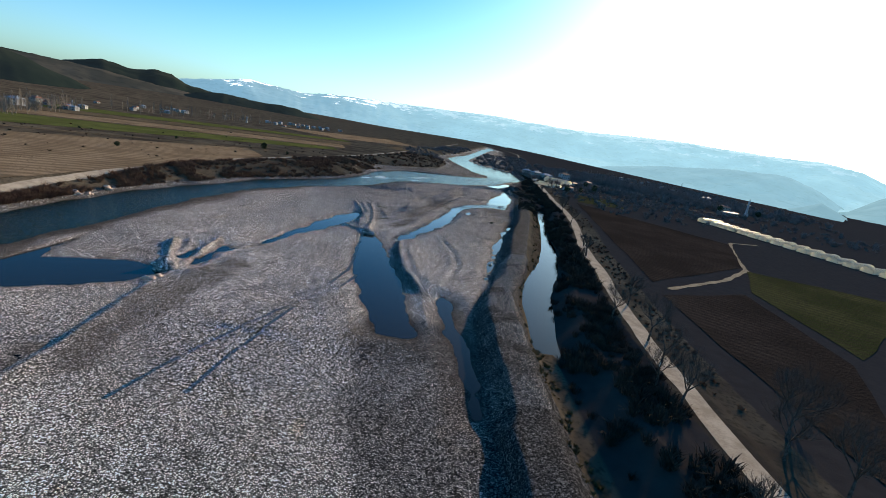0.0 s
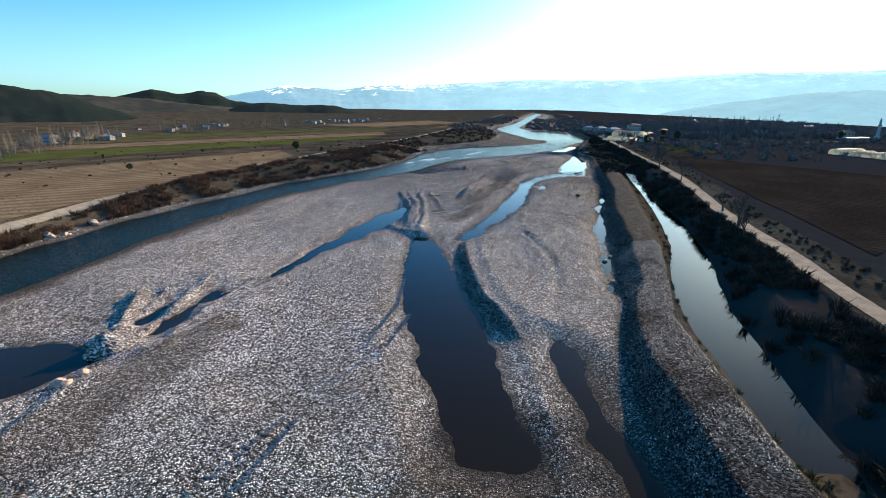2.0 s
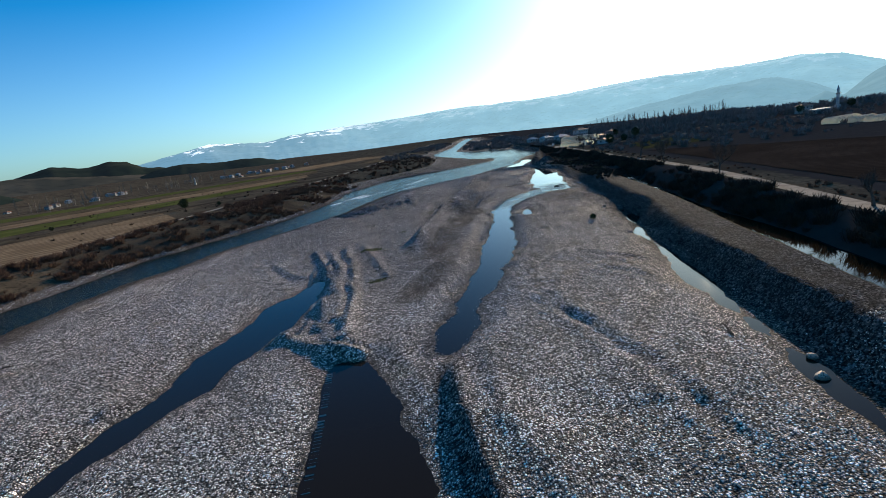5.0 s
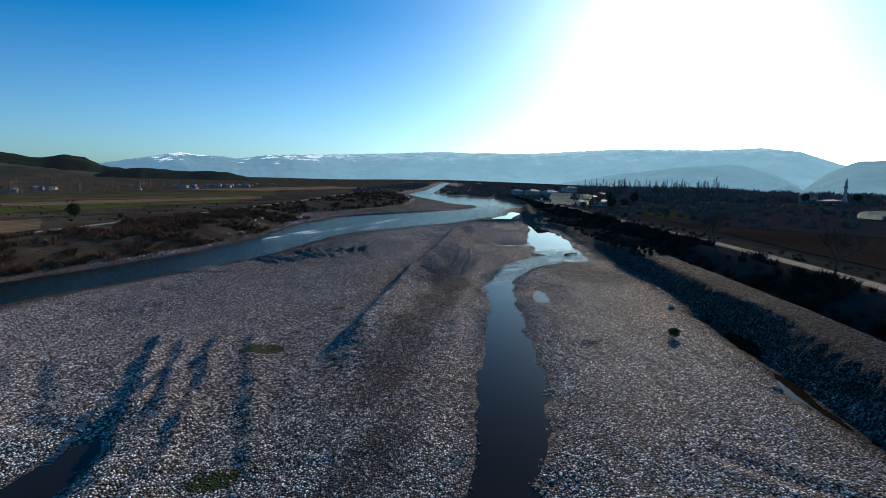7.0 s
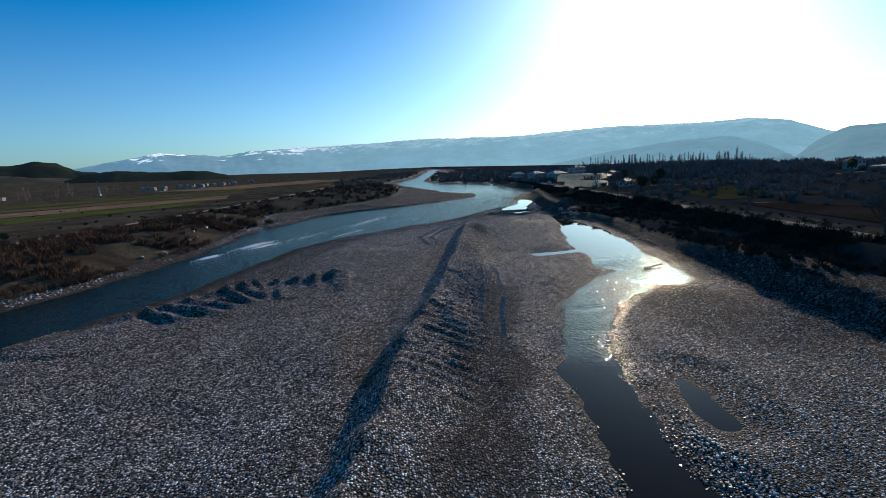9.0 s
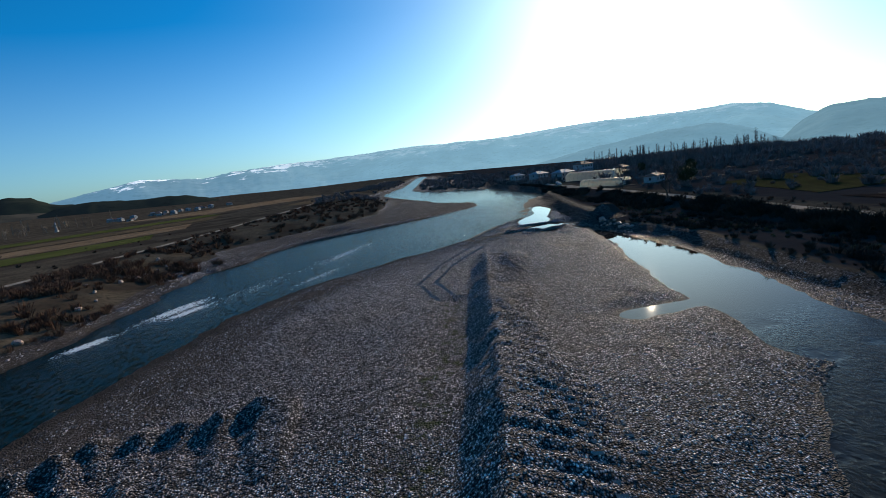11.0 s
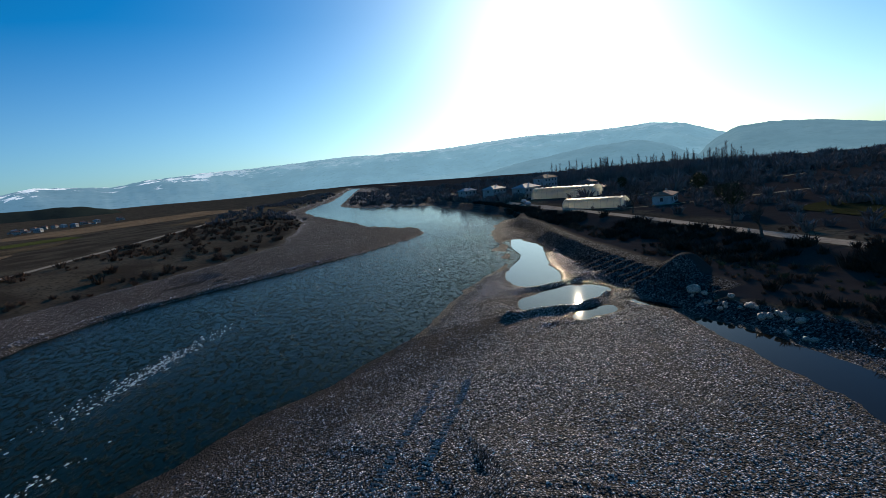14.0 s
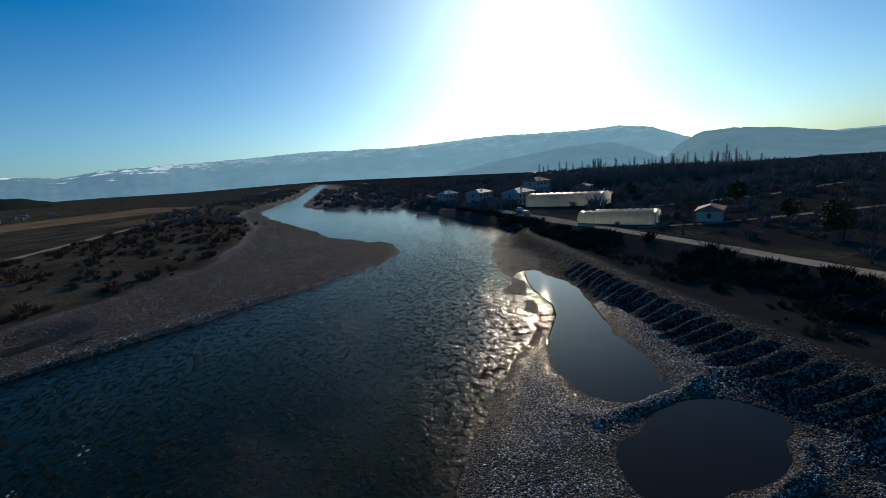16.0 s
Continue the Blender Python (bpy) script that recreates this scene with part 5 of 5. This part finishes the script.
def tunnel(wide, long, tall, label, ribs=9):
    """A film greenhouse: an arched skin over hoops, with end walls."""
    root = new("greenhouse")
    wall, arch = tall * 0.42, tall * 0.58
    prof = [(-wide / 2, 0.0), (-wide / 2, wall)] + [(-wide / 2 * math.cos(math.pi * k / 12), wall + arch * math.sin(math.pi * k / 12)) for k in range(1, 12)] + [(wide / 2, wall), (wide / 2, 0.0)]
    bm = bmesh.new()
    rings = []
    for k in range(ribs * 2 + 1):
        y = -long / 2 + long * k / (ribs * 2)
        sag = 0.0 if k % 2 == 0 else 0.09
        rings.append([bm.verts.new((px * (1 - sag * 0.25), y, pz * (1 - sag * 0.6))) for px, pz in prof])
    for a, b in zip(rings, rings[1:]):
        for i in range(len(prof) - 1):
            bm.faces.new((a[i], a[i + 1], b[i + 1], b[i]))
    for ring in (rings[0], rings[-1]):
        bm.faces.new(ring)
    for f in bm.faces:
        f.smooth = True
    part("film", bm, M["film"], root, "cloudy plastic film over hoops")
    for k in range(ribs + 1):
        y = -long / 2 + long * k / ribs
        verts, faces = [], []
        for a, b in zip(prof, prof[1:]):
            tube(verts, faces, Vector((a[0] * 1.006, y, a[1] * 1.006)), Vector((b[0] * 1.006, y, b[1] * 1.006)), 0.045, 0.045, 4)
        part("hoop", mesh_from("hoop", verts, faces, M["grey_wall"]), M["grey_wall"], root)
    part("door", box(bmesh.new(), -0.8, 0.8, -long / 2 - 0.06, -long / 2 - 0.01, 0, 2.1), M["grey_wall"], root)
    return tagged(root, label, "greenhouse")


def minaret(tall, label, walls):
    """A round minaret with a square base, gallery and pointed cap."""
    root = new("minaret")
    part("base", box(bmesh.new(), -1.5, 1.5, -1.5, 1.5, -0.5, tall * 0.2, 0.08), walls, root)
    for name, z0, z1, r0, r1, mat in (("shaft", 0.2, 0.62, 1.15, 1.0, walls), ("gallery", 0.62, 0.67, 1.1, 1.75, walls), ("upper_shaft", 0.67, 0.8, 0.85, 0.8, walls), ("cap", 0.8, 1.0, 1.0, 0.03, M["metal"])):
        bm = bmesh.new()
        bmesh.ops.create_cone(bm, cap_ends=True, segments=14, radius1=r0, radius2=r1, depth=tall * (z1 - z0), matrix=Matrix.Translation((0, 0, tall * (z0 + z1) / 2)))
        part(name, bm, mat, root)
    return tagged(root, label, "minaret")


def put(made, x, y, turn):
    made.matrix_world = pose(x, y, on_ground(x, y), 0, 0, turn) @ Matrix.Scale(0.82, 4)
    return made


put(house(11, 9, 2, M["wall"], M["metal"], "white two-storey house with a pale sheet roof", 1), 108.1, 483.1, 25)
put(house(12, 10, 2, M["wall"], M["metal"], "white two-storey house with a pale sheet roof", 2), 113.6, 459.1, 20)
put(house(11, 10, 3, M["grey_wall"], M["tile"], "grey three-storey house above the greenhouse", 3), 138.3, 484.9, 15)
put(house(9, 8, 1, M["wall"], M["tile"], "low white cottage with a tiled roof", 4), 164.2, 485.2, 30)
put(house(9, 8, 2, M["wall"], M["metal"], "small white house among bare trees", 5), 101.7, 505.1, 10)
put(house(10, 6, 1, M["grey_wall"], M["tile"], "low grey barn with a dark tiled roof", 6, "barn"), 114.3, 373.9, 35)
put(house(10, 7, 1, M["grey_wall"], M["tile"], "low grey shed behind the greenhouses", 7, "shed"), 135.6, 436.2, 40)
put(house(16, 8, 1, M["wall"], M["metal"], "long pale farm shed beside the lane", 8, "shed", True), 253.9, 374.2, 20)
put(house(9, 8, 2, M["wall"], M["tile"], "white house under evergreen trees", 9), 261.6, 396.8, 0)
put(tunnel(12, 34, 5.6, "large bright film greenhouse", 11), 120.7, 437.1, 31)
near_tunnel = put(tunnel(8, 22, 3.8, "bright film greenhouse beside the track"), 99.7, 387, 34)
tagged(near_tunnel, group="tunnels by the track")
copy_thing(near_tunnel, pose(105.9, 391.3, on_ground(105.9, 391.3), 0, 0, 34) @ Matrix.Scale(0.82, 4))
row = tunnel(8.2, 18, 3.6, "bright film greenhouse in a long row", 6)
tagged(row, group="row of greenhouses")
for k in range(15):
    f = k / 14
    m = (186.6 + 17.5 * f, 286 - 112.4 * f)
    if k == 0:
        put(row, *m, 102)
    else:
        copy_thing(row, pose(*m, on_ground(*m), 0, 0, 102) @ Matrix.Scale(0.82, 4))
put(minaret(19, "slender pale minaret with a dark pointed cap", M["grey_wall"]), 272.3, 382.4, 0)
put(minaret(9, "white village minaret with a pointed cap", M["wall"]), -312.4, 403.9, 0)
put(minaret(11, "far white minaret on the plain", M["wall"]), -266.9, 660.5, 0)
cottages = [house(10, 8, 2, M["wall"], M["tile"], "white village house with a red tiled roof", 21), house(9, 8, 1, M["wall"], M["tile"], "low white village house with a tiled roof", 22), house(12, 9, 2, M["wall"], M["metal"], "white village house with a pale roof", 23)]
r = random.Random(3)
spots = [(-323 + r.uniform(-24, 24), 388 + r.uniform(-40, 45)) for k in range(13)]
spots += [(-358 + r.uniform(-35, 35), 580 + r.uniform(-80, 80)) for k in range(12)]
spots += [(lambda f: (-262 + 46 * f + r.uniform(-35, 35), 710 + 226 * f))(r.random()) for k in range(26)]
spots += [(230 + 170 * r.random(), 540 + 300 * r.random()) for k in range(16)]
for k, (x, y) in enumerate(spots):
    kind = cottages[k % 3]
    tagged(kind, group="village houses")
    if k < 3:
        put(kind, x, y, r.uniform(-40, 40))
    else:
        copy_thing(kind, pose(x, y, on_ground(x, y), 0, 0, r.uniform(-40, 40))).scale = (0.5,) * 3


# ---- marks and small things on the gravel ----
def track_marks(name, lines, gauge, belt, pitch, material, label):
    """Cleat marks that a tracked digger left: short low ridges across two belts."""
    verts, loops = [], []
    r = random.Random(6)
    for line in lines:
        pts = [Vector(p) for p in line]
        for a, b in zip(pts, pts[1:]):
            way = (b - a).normalized()
            side = Vector((way.y, -way.x))
            n = int((b - a).length / pitch)
            for k in range(n):
                for g in (-gauge / 2, gauge / 2):
                    if r.random() < 0.12:
                        continue
                    c = a + way * pitch * k + side * (g + r.uniform(-0.04, 0.04) + 0.25 * math.sin(k * 0.05))
                    at = len(verts)
                    for u, v, h in ((-1, -1, -0.05), (1, -1, -0.05), (1, 0, 0.07), (-1, 0, 0.07), (-1, 1, -0.05), (1, 1, -0.05)):
                        q = c + side * u * belt / 2 + way * v * pitch * 0.34
                        verts.append((q.x, q.y, h))
                    loops += [[at, at + 1, at + 2, at + 3], [at + 3, at + 2, at + 5, at + 4]]
    v = np.array(verts)
    v[:, 2] += np.repeat(height(v[::6, 0], v[::6, 1])[0], 6)
    return tagged(new(name, arrays_mesh(name, v, loops, 4, material)), label, "track marks", kind="stuff")


sand = plain("packed_sand", (0.26, 0.225, 0.20), (0.36, 0.32, 0.285), 1.2, 0.95, 0.4)
track_marks("digger_tracks", [[(-18.5, 60.2), (-22.9, 49.1), (-25.4, 41.9), (-27.4, 34.8), (-28.8, 29)], [(-17.6, 59.3), (-19.2, 49.1), (-20.9, 39.7), (-21.3, 31)], [(-17.5, 63.3), (-12.5, 73.1), (-11.1, 87.1), (-12.5, 106.1), (-14, 122.7)], [(-21.5, 132.1), (-22.4, 151.2), (-24.7, 173)], [(15.6, 234.3), (13.5, 221.6), (9.6, 205.8)], [(10.9, 262.6), (9.4, 272.4), (14, 283.9), (23.9, 299.1)]], 2.5, 0.6, 0.42, sand, "cleat marks of a tracked digger in the gravel")


def log(x, y, long, thick, turn, label):
    """A bleached driftwood stem with broken branch stubs."""
    r = random.Random(int(x * 7 + y))
    verts, faces = [], []
    p = Vector((-long / 2, 0, thick * 0.6))
    for k in range(5):
        q = p + Vector((long / 5, r.uniform(-0.15, 0.15), r.uniform(-0.03, 0.06)))
        tube(verts, faces, p, q, thick * (1 - 0.14 * k), thick * (0.86 - 0.14 * k), 7)
        if k in (1, 3):
            tube(verts, faces, q, q + Vector((0.3, r.choice((-0.5, 0.5)), 0.45)), thick * 0.4, thick * 0.12, 5)
        p = q
    ob = new("driftwood", mesh_from("driftwood", verts, faces, M["bark"], True))
    ob.matrix_world = pose(x, y, max(on_ground(x, y), -0.02), 0, 0, turn)
    return tagged(ob, label, "driftwood")


log(41, 230.3, 3.6, 0.22, 8, "dark driftwood stem lying in the shallow pool")
log(51.5, 281.1, 2.4, 0.12, 60, "thin dead branch at the channel's edge")
log(-56.3, 135.1, 1.8, 0.12, 20, "short driftwood stick on open gravel")
log(21.6, 117.5, 2.2, 0.15, 70, "weathered driftwood beside the stream")
log(-4.4, 368.6, 2.0, 0.14, 30, "weathered driftwood on the point bar")
for k, (x, y, size) in enumerate([(23.2, 109.5, 0.7), (24.6, 112, 0.45), (21.7, 98.4, 0.5), (31.4, 158.4, 0.4), (36.6, 182.5, 0.5), (-44.3, 63.6, 1.0), (-43.2, 65.6, 0.8), (-42.7, 62.9, 0.7), (55.4, 304.7, 0.9)]):
    boulder((x, y), size, 300 + k)


def car(x, y, turn, paint, label):
    """A parked car: body with a cabin, glass, wheels and lamps."""
    root = new("car")
    prof = [(-2.1, 0.35), (-2.15, 0.75), (-1.95, 0.95), (-1.35, 1.0), (-0.85, 1.45), (0.75, 1.45), (1.35, 0.98), (2.0, 0.88), (2.15, 0.6), (2.1, 0.35)]
    bm = bmesh.new()
    a = [bm.verts.new((px, -0.85 + 0.14 * (pz > 1.2), pz)) for px, pz in prof]
    b = [bm.verts.new((px, 0.85 - 0.14 * (pz > 1.2), pz)) for px, pz in prof]
    n = len(prof)
    bm.faces.new(a)
    bm.faces.new(b[::-1])
    for k in range(n):
        bm.faces.new((a[k], b[k], b[(k + 1) % n], a[(k + 1) % n]))
    bmesh.ops.recalc_face_normals(bm, faces=bm.faces)
    part("body", bm, paint, root)
    part("windscreen", box(bmesh.new(), 0.85, 1.22, -0.66, 0.66, 1.08, 1.4), M["glass"], root)
    part("side_glass", box(bmesh.new(), -0.8, 0.7, -0.8, 0.8, 1.06, 1.38), M["glass"], root)
    for px in (-1.3, 1.3):
        for py in (-0.78, 0.78):
            bm = bmesh.new()
            bmesh.ops.create_cone(bm, cap_ends=True, segments=14, radius1=0.32, radius2=0.32, depth=0.2, matrix=Matrix.Translation((px, py, 0.32)) @ Matrix.Rotation(math.pi / 2, 4, "X"))
            part("wheel", bm, M["wood"], root)
    for py in (-0.6, 0.6):
        part("headlight", box(bmesh.new(), 2.08, 2.17, py - 0.15, py + 0.15, 0.62, 0.76), M["metal"], root)
    root.matrix_world = pose(x, y, on_ground(x, y) + 0.05, 0, 0, turn)
    return tagged(root, label, "car")


car(96.7, 425.4, 75, M["metal"], "pale parked car beside the dirt track")
car(99.2, 433.4, 75, M["wall"], "white parked car beside the dirt track")
